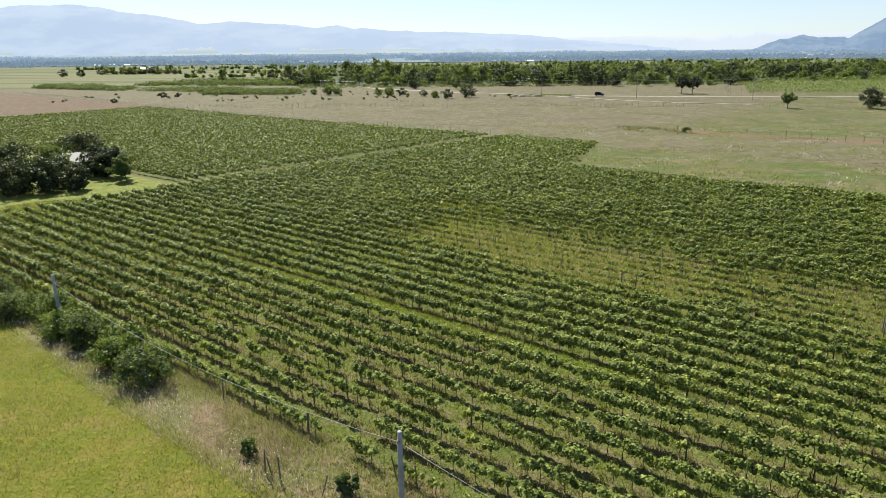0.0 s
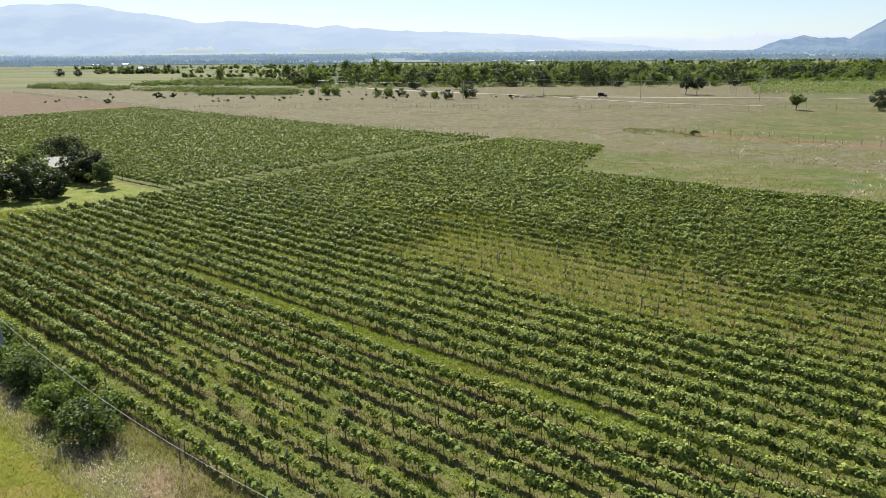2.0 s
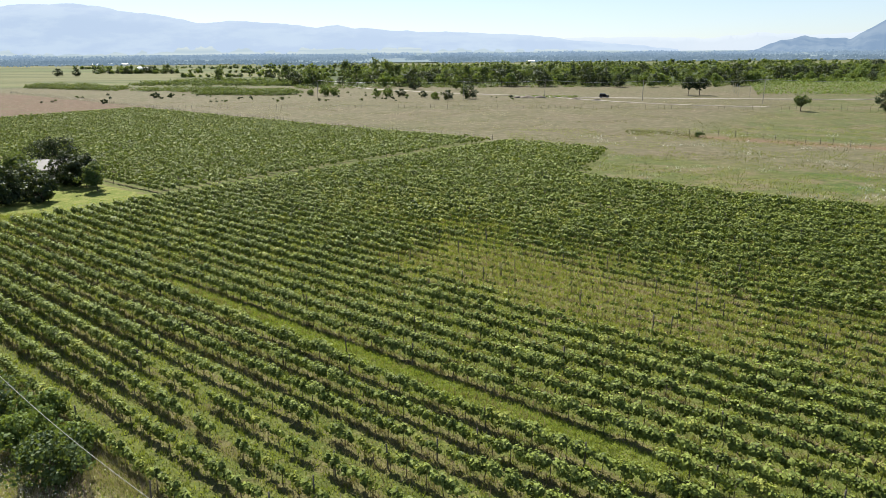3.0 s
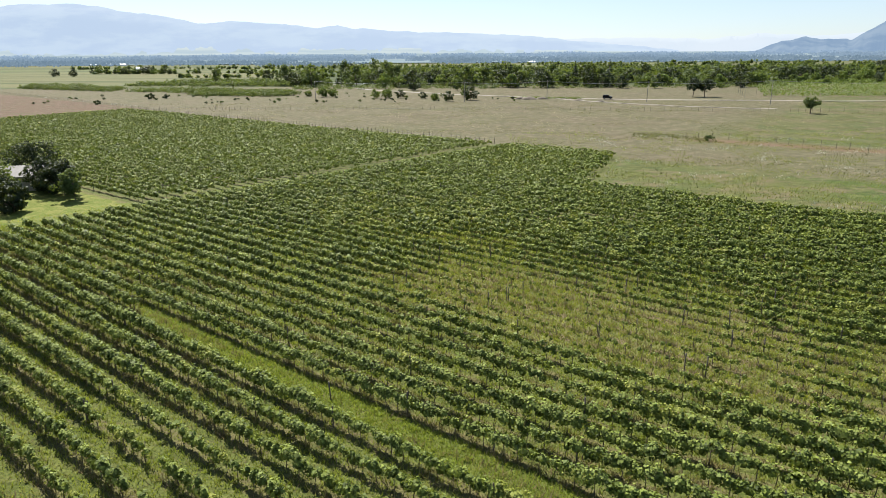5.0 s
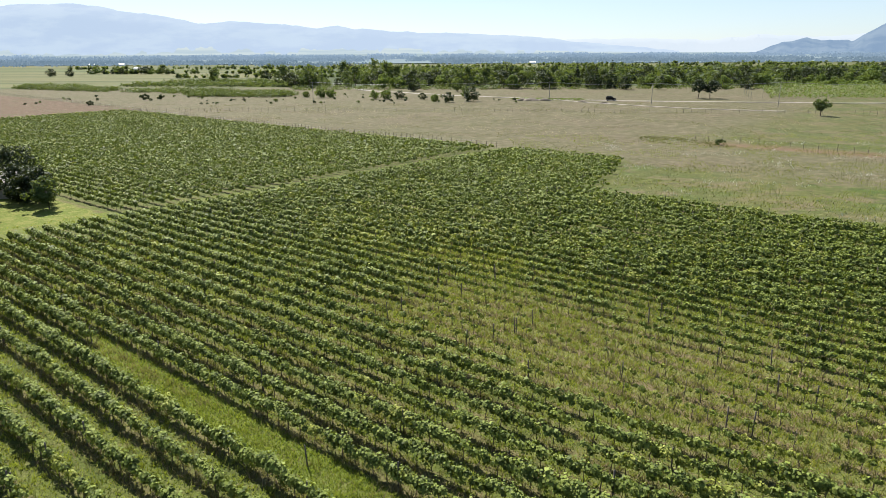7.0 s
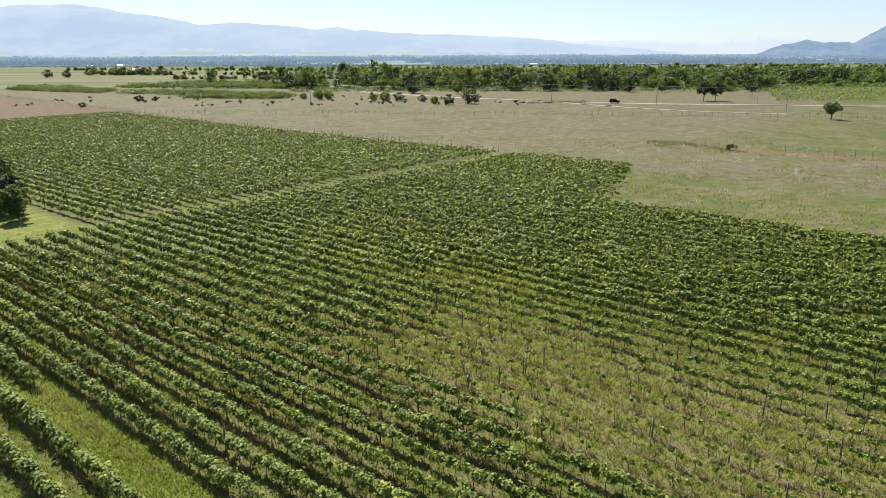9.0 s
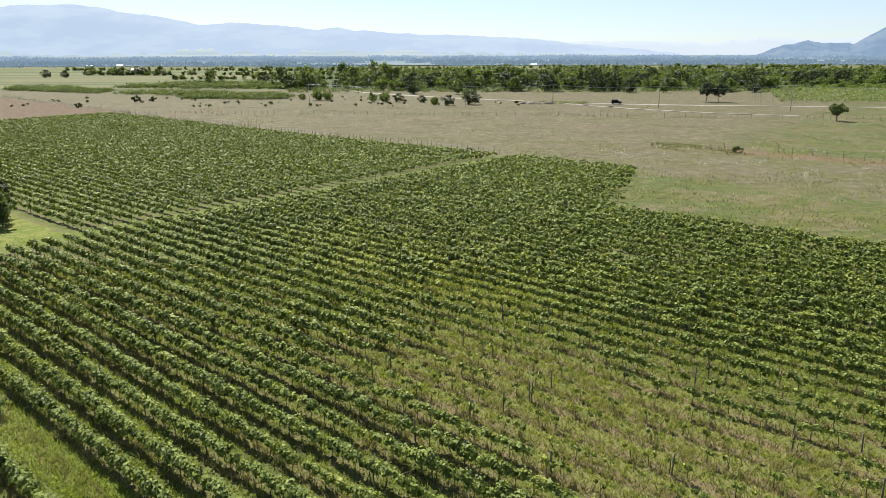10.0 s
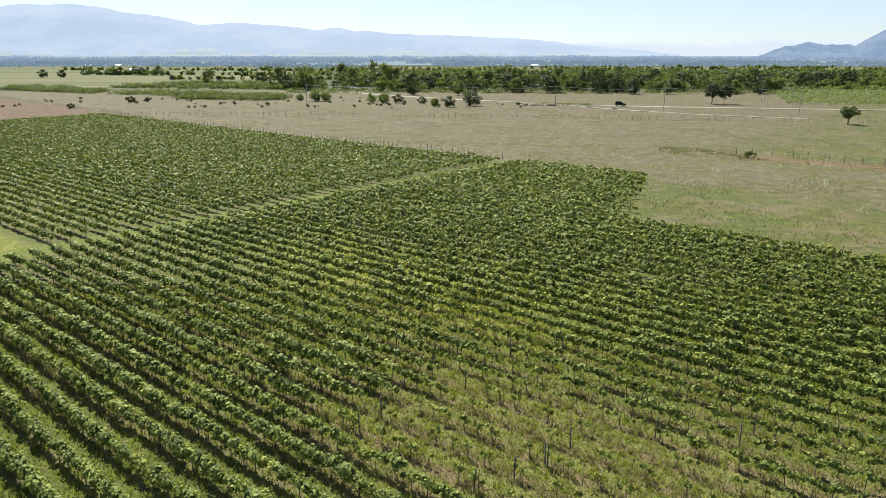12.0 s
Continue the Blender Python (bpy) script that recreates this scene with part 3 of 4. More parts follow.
def vineyard_posts():
    r = np.random.default_rng(31)
    kinds = [make_mesh("vineyard_post", *box_geo(0.065, 0.065, h, -0.2, 0.012, ln), M_POST)
             for h, ln in ((1.22, (0.02, 0.03)), (1.3, (-0.08, 0.02)), (1.15, (0.05, -0.09)), (1.38, (0.0, 0.05)))]
    rest_geo, made = [], 0

    def stand(x, y, z):
        ob = new("vineyard_post", kinds[r.integers(0, 4)])
        ob.matrix_basis = Matrix.Translation((x, y, z)) @ Matrix.Rotation(r.uniform(0, 6.3), 4, "Z")
        tagged(ob, "dark weathered wooden trellis post among the vines", "post", "trellis posts of the vineyard")

    for u, n in ((-36.2, 48.6), (-45.8, 57.6), (-35.2, 50.4), (-34.5, 52.1), (-34.0, 45.2), (-19.5, 48.7), (-19.2, 57.7), (-18.1, 54.0), (-56.6, 33.15), (-50.4, 41.6),
                 (-52.9, 39.9), (-44.4, 38.05), (-17.9, 61.2), (-23.3, 18.2), (-25.0, 23.7), (-34.1, 33.1), (-24.1, 34.6), (-21.8, 31.3), (-10.9, 33.15), (-43.0, 23.7)):
        stand(*un(u, n), 0.0)
        made += 1
    for n in ROW_N:
        for a, b in row_spans(n):
            u = a + r.uniform(0.3, 14.0)
            while u < b:
                x, y = un(u, n)
                z = float(gz(x, y))
                if made < 300 and y < 85 and u > -60:
                    stand(x, y, z)
                    made += 1
                elif y < 150:
                    v, f = box_geo(0.075, 0.075, 1.3, 0, 0.015)
                    rest_geo.append((v + np.array([x, y, z]), f))
                u += r.uniform(14.0, 26.0)
    # thin canes that hold the young vines
    canes = []
    for x, y, g, u, n in plants:
        if g < 0.42 and y < 95 and r.random() < 0.5:
            v, f = tube([(0, 0, 0), (r.normal(0, 0.05), r.normal(0, 0.05), r.uniform(0.9, 1.3))], [0.013, 0.010], 4)
            canes.append((v + np.array([x, y, 0]), f))
    base = new("trellis_posts")
    tagged(base, "many thin wooden trellis posts and canes in the rows", "posts", kind="stuff")
    part("posts", join(rest_geo), M_POST, base)
    part("canes", join(canes), M_POST, base)


vineyard_posts()

# ---- grass and verge ----


def grass(name, u0, u1, n0, n1, count, h, w, mat, label, seed, lean=0.35, mask=None, clump=0.0):
    r = np.random.default_rng(seed)
    u, n = r.uniform(u0, u1, count), r.uniform(n0, n1, count)
    if clump:
        k = max(1, count // 40)
        cu, cn = r.uniform(u0, u1, k), r.uniform(n0, n1, k)
        i = r.integers(0, k, count)
        u, n = cu[i] + r.normal(0, clump, count), cn[i] + r.normal(0, clump * 0.6, count)
    keep = r.random(count) < np.clip(np.minimum(u - u0, u1 - u) / 10, 0, 1)      # thins out towards its ends
    if n0 < 5:
        keep &= r.random(count) < np.clip((n - n0) / 5, 0, 1)
    u, n = u[keep], n[keep]
    if mask:
        keep = np.array([mask(a, b) for a, b in zip(u, n)])
        u, n = u[keep], n[keep]
    x, y = u * U.x + n * N.x, u * U.y + n * N.y
    hh = h * r.uniform(0.5, 1.3, len(x))
    v, f = blades(x, y, gz(x, y), hh, w * r.uniform(0.6, 1.4, len(x)), lean, r)
    tagged(new(name, make_mesh(name, v, f, mat)), label, "grass", kind="stuff")


def patchy(scale, thr, off):
    return lambda u, n: noise.noise(Vector((u * scale * 0.6, n * scale, off))) > thr


ROWS_ARRAY = np.array(ROW_N)


grass("meadow_grass", -75, -8, -2, 14.2, 90000, 0.17, 0.034, M_MEADOW, "lush bright green meadow grass", 41, 0.6)
grass("meadow_grass", -75, -8, 0, 14.0, 22000, 0.24, 0.03, M_DRY, "yellowed stalks in the meadow", 42, 0.3, patchy(0.2, 0.05, 4.0))
grass("verge_grass", -75, 2, 13.4, 18.0, 44000, 0.32, 0.028, M_STRAW, "tall dry straw-coloured grass along the fence", 43, 0.6, patchy(0.25, -0.2, 1.0))
grass("verge_grass", -75, 2, 14.6, 18.6, 40000, 0.34, 0.03, M_DRY, "tall reddish-brown dry grass beside the first vine row", 49, 0.5, patchy(0.3, -0.05, 11.0))
grass("verge_grass", -75, 2, 13.3, 18.2, 14000, 0.28, 0.045, M_GRASS, "tall green weeds along the fence", 44, 0.35, patchy(0.3, -0.1, 7.0))

def row_grass(label, count, y1, h, w, mat, seed, keep_if, lean=0.45):
    """Blades, one triangle each, on the ground of the vineyard; keep_if takes metres along, across and from the nearest row."""
    r = np.random.default_rng(seed)
    y = np.sqrt(r.uniform(22.0 ** 2, y1 ** 2, count))
    x = r.uniform(-1, 1, count) * (0.72 * y + 2)
    tuft = r.random(count) < 0.6                           # most blades gather in tufts
    k = count // 14
    ty = np.sqrt(r.uniform(22.0 ** 2, y1 ** 2, k))
    tx = r.uniform(-1, 1, k) * (0.72 * ty + 2)
    i = r.integers(0, k, count)
    x, y = np.where(tuft, tx[i] + r.normal(0, 0.09, count), x), np.where(tuft, ty[i] + r.normal(0, 0.09, count), y)
    u, n = x * U.x + y * U.y, x * N.x + y * N.y
    off = np.abs(ROWS_ARRAY[None, :40] - n[:, None]).min(1)
    ok = (n > 17.0) & (n < 103.0) & (u > headland(n) - 4)
    x, y, u, n, off = x[ok], y[ok], u[ok], n[ok], off[ok]
    ok = np.array([keep_if(*q) for q in zip(u, n, off)]) > r.random(len(u))
    x, y = x[ok], y[ok]
    m = len(x)
    a = r.uniform(0, 2 * np.pi, m)
    ww, hh = w * r.uniform(0.6, 1.4, m) * (1 + 0.012 * (y - 25)) / 2, h * r.uniform(0.4, 1.3, m)
    dx, dy = np.cos(a) * ww, np.sin(a) * ww
    lx, ly = r.normal(0, lean, m) * hh, r.normal(0, lean, m) * hh
    z = gz(x, y)
    v = np.stack([np.stack([x - dx, y - dy, z], 1), np.stack([x + dx, y + dy, z], 1), np.stack([x + lx, y + ly, z + hh], 1)], 1).reshape(-1, 3)
    tagged(new("vineyard_grass", make_mesh("vineyard_grass", v, np.arange(3 * m).reshape(m, 3), mat)), label, "grass", kind="stuff")


def dryness(u, n):
    """Dry tall grass comes in long patches along the rows."""
    return noise.noise(Vector((u * 0.11, n * 0.5, 2.0))) + 0.5 * noise.noise(Vector((u * 0.5, n * 0.9, 6.0)))


row_grass("green grass between the vine rows", 430000, 88.0, 0.23, 0.038, M_GRASS, 45,
          lambda u, n, off: 0.95 if dryness(u, n) < 0.12 else 0.35)
row_grass("tall dry brown grass along the foot of the vine rows", 430000, 88.0, 0.34, 0.036, M_DRY, 46,
          lambda u, n, off: (0.95 if off < 0.45 else 0.2) * (1.0 if dryness(u, n) > 0.05 else max(0.15, 0.9 * failing(u, n))))
row_grass("bright yellow-green grass among the failing vines", 260000, 100.0, 0.20, 0.036, M_MEADOW, 47,
          lambda u, n, off: (0.05 if off < 0.45 else 0.95) * max(failing(u, n), 0.25, math.exp(-((n - 69) / 8) ** 2 - ((u + 58) / 16) ** 2)))
grass("vineyard_grass", -58, -8, 32.2, 34.3, 26000, 0.13, 0.04, M_ALLEY, "mown bright green grass of the wide alley", 48, 0.5)


def flowers(spots, seed):
    r = np.random.default_rng(seed)
    c = []
    for u, n, su, sn, m in spots:
        a, b = u + r.normal(0, su, m), n + r.normal(0, sn, m)
        c.append(np.stack([a * U.x + b * N.x, a * U.y + b * N.y, r.uniform(0.35, 0.85, m)], 1))
    c = np.concatenate(c)
    v, f = leaf_cloud(c, r.uniform(0.025, 0.06, len(c)), 1.0, r)
    tagged(new("wildflowers", make_mesh("wildflowers", v, f, M_FLOWER)), "white wildflower heads in the tall verge grass", "wildflowers", kind="stuff")


def open_grass(name, x0, x1, y0, y1, count, h, w, mat, label, seed, mask):
    """Weeds and tussocks of the open pasture."""
    r = np.random.default_rng(seed)
    x, y = r.uniform(x0, x1, count), y0 + (y1 - y0) * r.random(count) ** 1.3
    keep = np.array([mask(a, q) for a, q in zip(x, y)])
    x, y = x[keep], y[keep]
    v, f = blades(x, y, gz(x, y), h * r.uniform(0.4, 1.4, len(x)), w * r.uniform(0.6, 1.4, len(x)), 0.6, r)
    tagged(new(name, make_mesh(name, v, f, mat)), label, "grass", kind="stuff")


def outside(scale, thr, off):
    """True on open ground beyond the vines, in patches."""
    def ok(x, y):
        u, n = x * U.x + y * U.y, x * N.x + y * N.y
        if n < 102.5 or (n < 136.5 and u < -49.5 - 0.33 * (n - 100)):
            return False
        return noise.noise(Vector((x * scale, y * scale, off))) > thr
    return ok


open_grass("pasture_grass", -130, 170, 60, 300, 60000, 0.2, 0.09, M_STRAW, "bleached dry grass tussocks of the pasture", 151, outside(0.09, 0.12, 1.0))
open_grass("pasture_grass", -130, 170, 60, 300, 80000, 0.26, 0.13, M_WEED, "dull olive weeds in the dry pasture", 152, outside(0.07, 0.10, 6.0))
open_grass("pasture_grass", 15, 120, 55, 190, 70000, 0.26, 0.07, M_GRASS, "yellow-green grass beside the vineyard", 153, outside(0.1, -0.05, 3.0))
open_grass("pasture_flowers", 15, 110, 60, 180, 16000, 0.4, 0.09, M_FLOWER, "drifts of whitish seed heads in the rough grass", 154, outside(0.12, 0.27, 8.0))

flowers([(-41, 14.2, 2.2, 0.5, 420), (-35.5, 14.0, 1.2, 0.6, 260), (-30.5, 14.6, 1.6, 0.8, 520), (-24, 14.6, 2.4, 0.8, 260), (-48, 14.2, 3, 0.5, 240),
         (-20, 14.6, 2, 0.8, 160), (-38, 10.5, 4, 1.5, 25)], 51)

# ---- bushes and trees ----


def foliage(h, r0, clumps, per, size, r, base=0.3, flat=1.0, sd=0.22):
    """Leaf clumps filling an uneven crown."""
    cs, os_ = [], []
    lob = r.uniform(0.6, 1.3, 8)
    for i in range(clumps):
        a, q = r.uniform(0, 2 * np.pi), r.uniform(-0.9, 1.0)
        rad = r0 * math.sqrt(max(0.05, 1 - q * q)) * (0.45 + 0.7 * r.random()) * lob[int(a / (2 * np.pi) * 8) % 8]
        cz = base * h + (h * (1 - base)) * (q + 1) / 2 * (0.9 if i % 3 else 1.0)
        c = np.array([math.cos(a) * rad, math.sin(a) * rad * flat, cz])
        d = r.normal(size=(per, 3))
        d *= (0.6 + 0.5 * r.random((per, 1))) * sd * r0 * 1.5 / np.linalg.norm(d, axis=1, keepdims=True)
        cs.append(c + d * np.array([1, 1, 0.8]))
        os_.append(d / (sd * r0) + (c - np.array([0, 0, h * 0.5])) / r0)
    c = np.concatenate(cs)
    c[:, 2] = np.maximum(c[:, 2], 0.08)
    o = np.concatenate(os_)
    return leaf_cloud(c, r.uniform(0.7, 1.3, len(c)) * size, 0.35, r, o, 0.8)


def wood(h, r0, base, tr, r, limbs=5):
    pieces = [tube([(0, 0, -0.2), (r.normal(0, 0.03) * h, r.normal(0, 0.03) * h, h * base), (r.normal(0, 0.05) * h, r.normal(0, 0.05) * h, h * 0.75)],
                   [tr, tr * 0.75, tr * 0.2], 7)]
    for i in range(limbs):
        a = 2 * math.pi * i / limbs + r.uniform(-0.4, 0.4)
        z = h * base * r.uniform(0.8, 1.2)
        e = r0 * r.uniform(0.5, 0.8)
        pieces.append(tube([(0, 0, z), (math.cos(a) * e * 0.5, math.sin(a) * e * 0.5, z + h * 0.15), (math.cos(a) * e, math.sin(a) * e, z + h * 0.3)],
                           [tr * 0.5, tr * 0.35, tr * 0.1], 5))
    return join(pieces)


def conifer_crown(h, r0, r, tiers=13, size=0.8):
    c, s = [], []
    for i in range(tiers):
        q = i / (tiers - 1)
        m = int(60 * (1 - q) + 10)
        a = r.uniform(0, 2 * np.pi, m)
        rad = r0 * (1 - q * 0.95) * r.uniform(0.25, 1.0, m) ** 0.6 * r.uniform(0.85, 1.1)
        c.append(np.stack([np.cos(a) * rad, np.sin(a) * rad, h * (0.10 + 0.9 * q) - rad * 0.25 + r.normal(0, 0.1, m)], 1))
        s.append(np.full(m, size * (1 - 0.5 * q)))
    return leaf_cloud(np.concatenate(c), np.concatenate(s), 0.2, r)


def plant(name, x, y, crown, trunk, crown_mat, label, category, group="", scale=1.0, rz=0.0):
    e = empty(name, x, y, float(gz(x, y)), label, category, group, rz)
    e.scale = (scale, scale, scale)
    part("crown", crown, crown_mat, e)
    if trunk is not None:
        part("trunk", trunk, M_BARK, e)
    return e


def at(x, y, s=1.0, rz=0.0, sz=1.0):
    return Matrix.Translation((x, y, float(gz(x, y)))) @ Matrix.Rotation(rz, 4, "Z") @ Matrix.Diagonal((s, s, s * sz, 1))


def verge_bushes():
    r = np.random.default_rng(61)
    for u, n, h, r0, mat, lab in (
            (-35.3, 15.7, 2.1, 1.45, M_TREE, "dense dark green thorn bush beside the fence"), (-38.5, 16.0, 1.9, 1.4, M_BUSH, "rounded green bush beside the fence"),
            (-43.3, 15.9, 2.2, 1.5, M_TREE, "dark green bush at the foot of the concrete pole"), (-46.5, 15.6, 1.8, 1.5, M_BUSH, "green bush at the foot of the concrete pole"),
            (-52.8, 15.0, 1.9, 1.9, M_TREE, "large dark bush in the hedge by the fence"), (-50.0, 16.8, 2.0, 1.5, M_BUSH, "green bush in the hedge by the fence"),
            (-57.5, 15.3, 1.9, 1.8, M_TREE, "dark green bush in the hedge by the fence"), (-41.0, 17.3, 1.6, 1.1, M_BUSH, "light green bush behind the hedge"),
            (-36.3, 17.0, 1.5, 1.0, M_BUSH, "light green bush behind the fence"),
            (-24.0, 15.1, 0.9, 0.33, M_BUSH, "small dark green shrub in dry grass"), (-18.2, 15.9, 1.1, 0.4, M_TREE, "small dark conical shrub in dry grass")):
        x, y = un(u, n)
        plant("bush", x, y, foliage(h, r0, int(26 * r0) + 12, 70, 0.15, r, 0.05, 0.8, 0.22), wood(h * 0.8, r0, 0.3, 0.05, r, 4), mat, lab, "bush", "bushes along the fence")


verge_bushes()


def concrete_pole(x, y, lean=(0.0, 0.0)):
    e = empty("concrete_pole", x, y, 0, "grey square concrete pole carrying a cable along the fence", "pole", "concrete poles of the fence", ROW_TURN)
    part("shaft", box_geo(0.20, 0.20, 4.2, -0.3, 0.03, lean, 0.85), M_CONCRETE, e)
    part("insulator", tube([(0, -0.16, 3.78), (0, -0.1, 3.84), (0, -0.05, 3.86)], [0.035, 0.05, 0.03], 6), M_CABLE, e, "small white insulator knob")
    part("hook", tube([(0, 0.08, 3.86), (0, -0.16, 3.80), (0, -0.17, 3.74)], [0.018, 0.015, 0.015], 5), M_WIRE, e, "rusty steel hook")


POLES = [(23.7, 2.3), (-2.04, 22.1), (-27.75, 41.9)]
for p in POLES:
    concrete_pole(*p)


def hang(name, a, b, sag, rad, mat, label, category="cable", seg=16):
    a, b = Vector(a), Vector(b)
    pts = [a.lerp(b, i / seg) - Vector((0, 0, 4 * sag * (i / seg) * (1 - i / seg))) for i in range(seg + 1)]
    ob = new(name, make_mesh(name, *tube(pts, [rad] * (seg + 1), 5), mat))
    tagged(ob, label, category)


for p, q in zip(POLES, POLES[1:]):
    hang("cable", (p[0] - 0.06, p[1] - 0.1, 3.8), (q[0] - 0.06, q[1] - 0.1, 3.8), 1.2, 0.012, M_CABLE, "pale sagging cable strung between concrete poles")


def stakes():
    me = [make_mesh("stake", *box_geo(0.06, 0.06, h, -0.2, 0.012, ln), M_POST) for h, ln in ((1.25, (0.05, 0.02)), (1.1, (-0.2, 0.1)), (1.3, (0.1, -0.05)), (1.0, (-0.35, 0.1)))]
    for i, (x, y) in enumerate(((-8.6, 25.3), (-8.2, 25.1), (-7.7, 24.6), (-5.7, 23.6), (-7.3, 28.5), (-2.5, 25.0), (-12.8, 31.9))):
        ob = new("stake", me[i % 4])
        ob.matrix_basis = Matrix.Translation((x, y, 0)) @ Matrix.Rotation(i * 1.3, 4, "Z")
        tagged(ob, "old leaning wooden fence stake in tall dry grass", "stake", "old fence stakes")


stakes()

# ---- grove with the shed ----


def grove():
    r = np.random.default_rng(71)
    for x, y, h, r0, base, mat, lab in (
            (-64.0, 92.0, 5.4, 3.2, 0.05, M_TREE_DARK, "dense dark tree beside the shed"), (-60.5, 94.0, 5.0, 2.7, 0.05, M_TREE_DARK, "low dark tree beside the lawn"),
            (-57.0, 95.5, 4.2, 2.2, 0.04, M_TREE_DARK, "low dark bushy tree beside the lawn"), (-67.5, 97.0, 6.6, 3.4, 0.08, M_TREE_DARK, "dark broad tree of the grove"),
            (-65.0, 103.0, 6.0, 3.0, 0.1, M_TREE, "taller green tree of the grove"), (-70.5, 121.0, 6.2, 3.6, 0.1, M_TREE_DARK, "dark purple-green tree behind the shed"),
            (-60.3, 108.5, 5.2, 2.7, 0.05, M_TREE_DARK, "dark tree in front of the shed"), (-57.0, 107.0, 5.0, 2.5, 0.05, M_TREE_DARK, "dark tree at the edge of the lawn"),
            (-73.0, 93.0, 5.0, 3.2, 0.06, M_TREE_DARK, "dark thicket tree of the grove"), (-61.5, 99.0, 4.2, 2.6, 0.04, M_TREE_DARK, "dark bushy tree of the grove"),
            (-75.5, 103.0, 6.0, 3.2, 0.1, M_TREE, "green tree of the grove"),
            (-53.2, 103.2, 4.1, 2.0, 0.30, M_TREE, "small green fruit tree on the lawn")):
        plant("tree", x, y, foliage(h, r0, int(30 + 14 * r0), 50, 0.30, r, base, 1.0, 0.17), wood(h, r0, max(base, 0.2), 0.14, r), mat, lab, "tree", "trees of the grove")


grove()


def shed():
    e = empty("shed", -65.0, 113.0, 0, "small low shed with a grey sheet roof among dark trees", "shed", rz=0.35)
    hw, hd, hh = 4.2, 3.0, 2.3
    for nm, sx, sy, ox, oy in (("wall", 2 * hw, 0.2, 0, -hd), ("wall", 2 * hw, 0.2, 0, hd), ("wall", 0.2, 2 * hd - 0.2, -hw + 0.1, 0), ("wall", 0.2, 2 * hd - 0.2, hw - 0.1, 0)):
        v, f = box_geo(sx, sy, hh, 0, 0.01)
        part(nm, (v + np.array([ox, oy, 0]), f), M_WALLS, e, "plain rendered wall")
    for sgn in (-1, 1):
        vs, fs = [], []
        k = 40
        for i in range(k + 1):
            xx = -hw - 0.4 + (2 * hw + 0.8) * i / k
            w = 0.04 * (i % 2)
            vs += [(xx, 0.0, hh + 1.25 + w), (xx, sgn * (hd + 0.5), hh - 0.05 + w)]
        for i in range(k):
            fs.append((2 * i, 2 * i + 2, 2 * i + 3, 2 * i + 1))
        part("roof", (np.array(vs), np.array(fs)), M_ROOF, e, "grey corrugated roof slope")


shed()

# ---- fences of the pasture ----


def fence(points, step, label, h=1.45, seed=0):
    r = np.random.default_rng(seed)
    x0, y0 = points[0]
    e = empty("fence", x0, y0, float(gz(x0, y0)), label, "fence")
    inv = Vector((x0, y0, float(gz(x0, y0))))
    kinds = [make_mesh("post", *box_geo(0.09, 0.09, h * s, -0.2, 0.015, ln), M_POST) for s, ln in ((1.0, (0, 0)), (0.9, (0.15, 0.05)), (1.1, (-0.1, 0.1)), (0.95, (0.03, -0.15)))]
    last, tops = None, []
    for (ax, ay), (bx, by) in zip(points, points[1:]):
        d = math.hypot(bx - ax, by - ay)
        m = max(1, int(d / step))
        for i in range(m):
            q = (i + r.uniform(-0.15, 0.15)) / m
            x, y = ax + (bx - ax) * q, ay + (by - ay) * q
            if r.random() < 0.06:
                continue
            ob = part("post", kinds[r.integers(0, 4)], None, e)
            ob.matrix_basis = Matrix.Translation(Vector((x, y, float(gz(x, y)))) - inv) @ Matrix.Rotation(r.uniform(0, 6), 4, "Z")
            tops.append(Vector((x, y, float(gz(x, y)))) - inv)
    for z in (0.55, 1.1):
        part("wire", tube([t + Vector((0, 0, z)) for t in tops], [0.006] * len(tops), 3), M_WIRE, e, "thin rusty fence wire")


fence([un(-93, 138), un(-170, 138.5), un(-262, 138)], 1.45, "thin wooden post fence along the vineyard edge", 1.35, 1)
fence([(-118, 269.5), (-250, 378)], 1.9, "long wooden post fence between pasture and brown field", 1.4, 2)
fence([(-118, 268), (-66, 266), (-2.4, 261), (105, 249), (165, 238)], 2.4, "long wooden post fence across the dry pasture", 1.4, 3)
fence([(59, 176), (74, 167), (86, 151.6), (112, 128)], 3.2, "old wooden post fence in reddish dry grass", 1.5, 4)

# ---- trees of the middle distance ----


def tree_kinds():
    r = np.random.default_rng(81)
    out = []
    for h, r0, base, mat, lab in ((9, 4.2, 0.12, M_TREE, "broad green field tree"), (11, 4.6, 0.15, M_TREE, "tall rounded green tree"), (8, 4.0, 0.05, M_TREE_DARK, "dark green spreading tree"),
                                  (12, 4.0, 0.18, M_TREE, "tall green tree of the shelter belt"), (6.5, 3.6, 0.03, M_BUSH, "light green scrubby tree"), (10, 4.8, 0.10, M_TREE_DARK, "dark broad tree of the shelter belt"),
                                  (7.5, 3.4, 0.06, M_BUSH, "pale green tree of the shelter belt")):
        me_c = make_mesh("crown", *foliage(h, r0, 46, 10, 1.0, r, base, 1.0, 0.19), mat)
        me_t = make_mesh("trunk", *wood(h, r0, max(base, 0.15), 0.22, r), M_BARK)
        out.append((me_c, me_t, lab))
    return out


KINDS = tree_kinds()


def field_tree(k, x, y, s=1.0, sz=1.0, group="trees of the shelter belt", label=""):
    c, t, lab = KINDS[k]
    e = new("tree")
    e.matrix_basis = at(x, y, s, random.uniform(0, 6.3), sz)
    tagged(e, label or lab, "tree", group)
    part("crown", c, None, e)
    part("trunk", t, None, e)
    return e


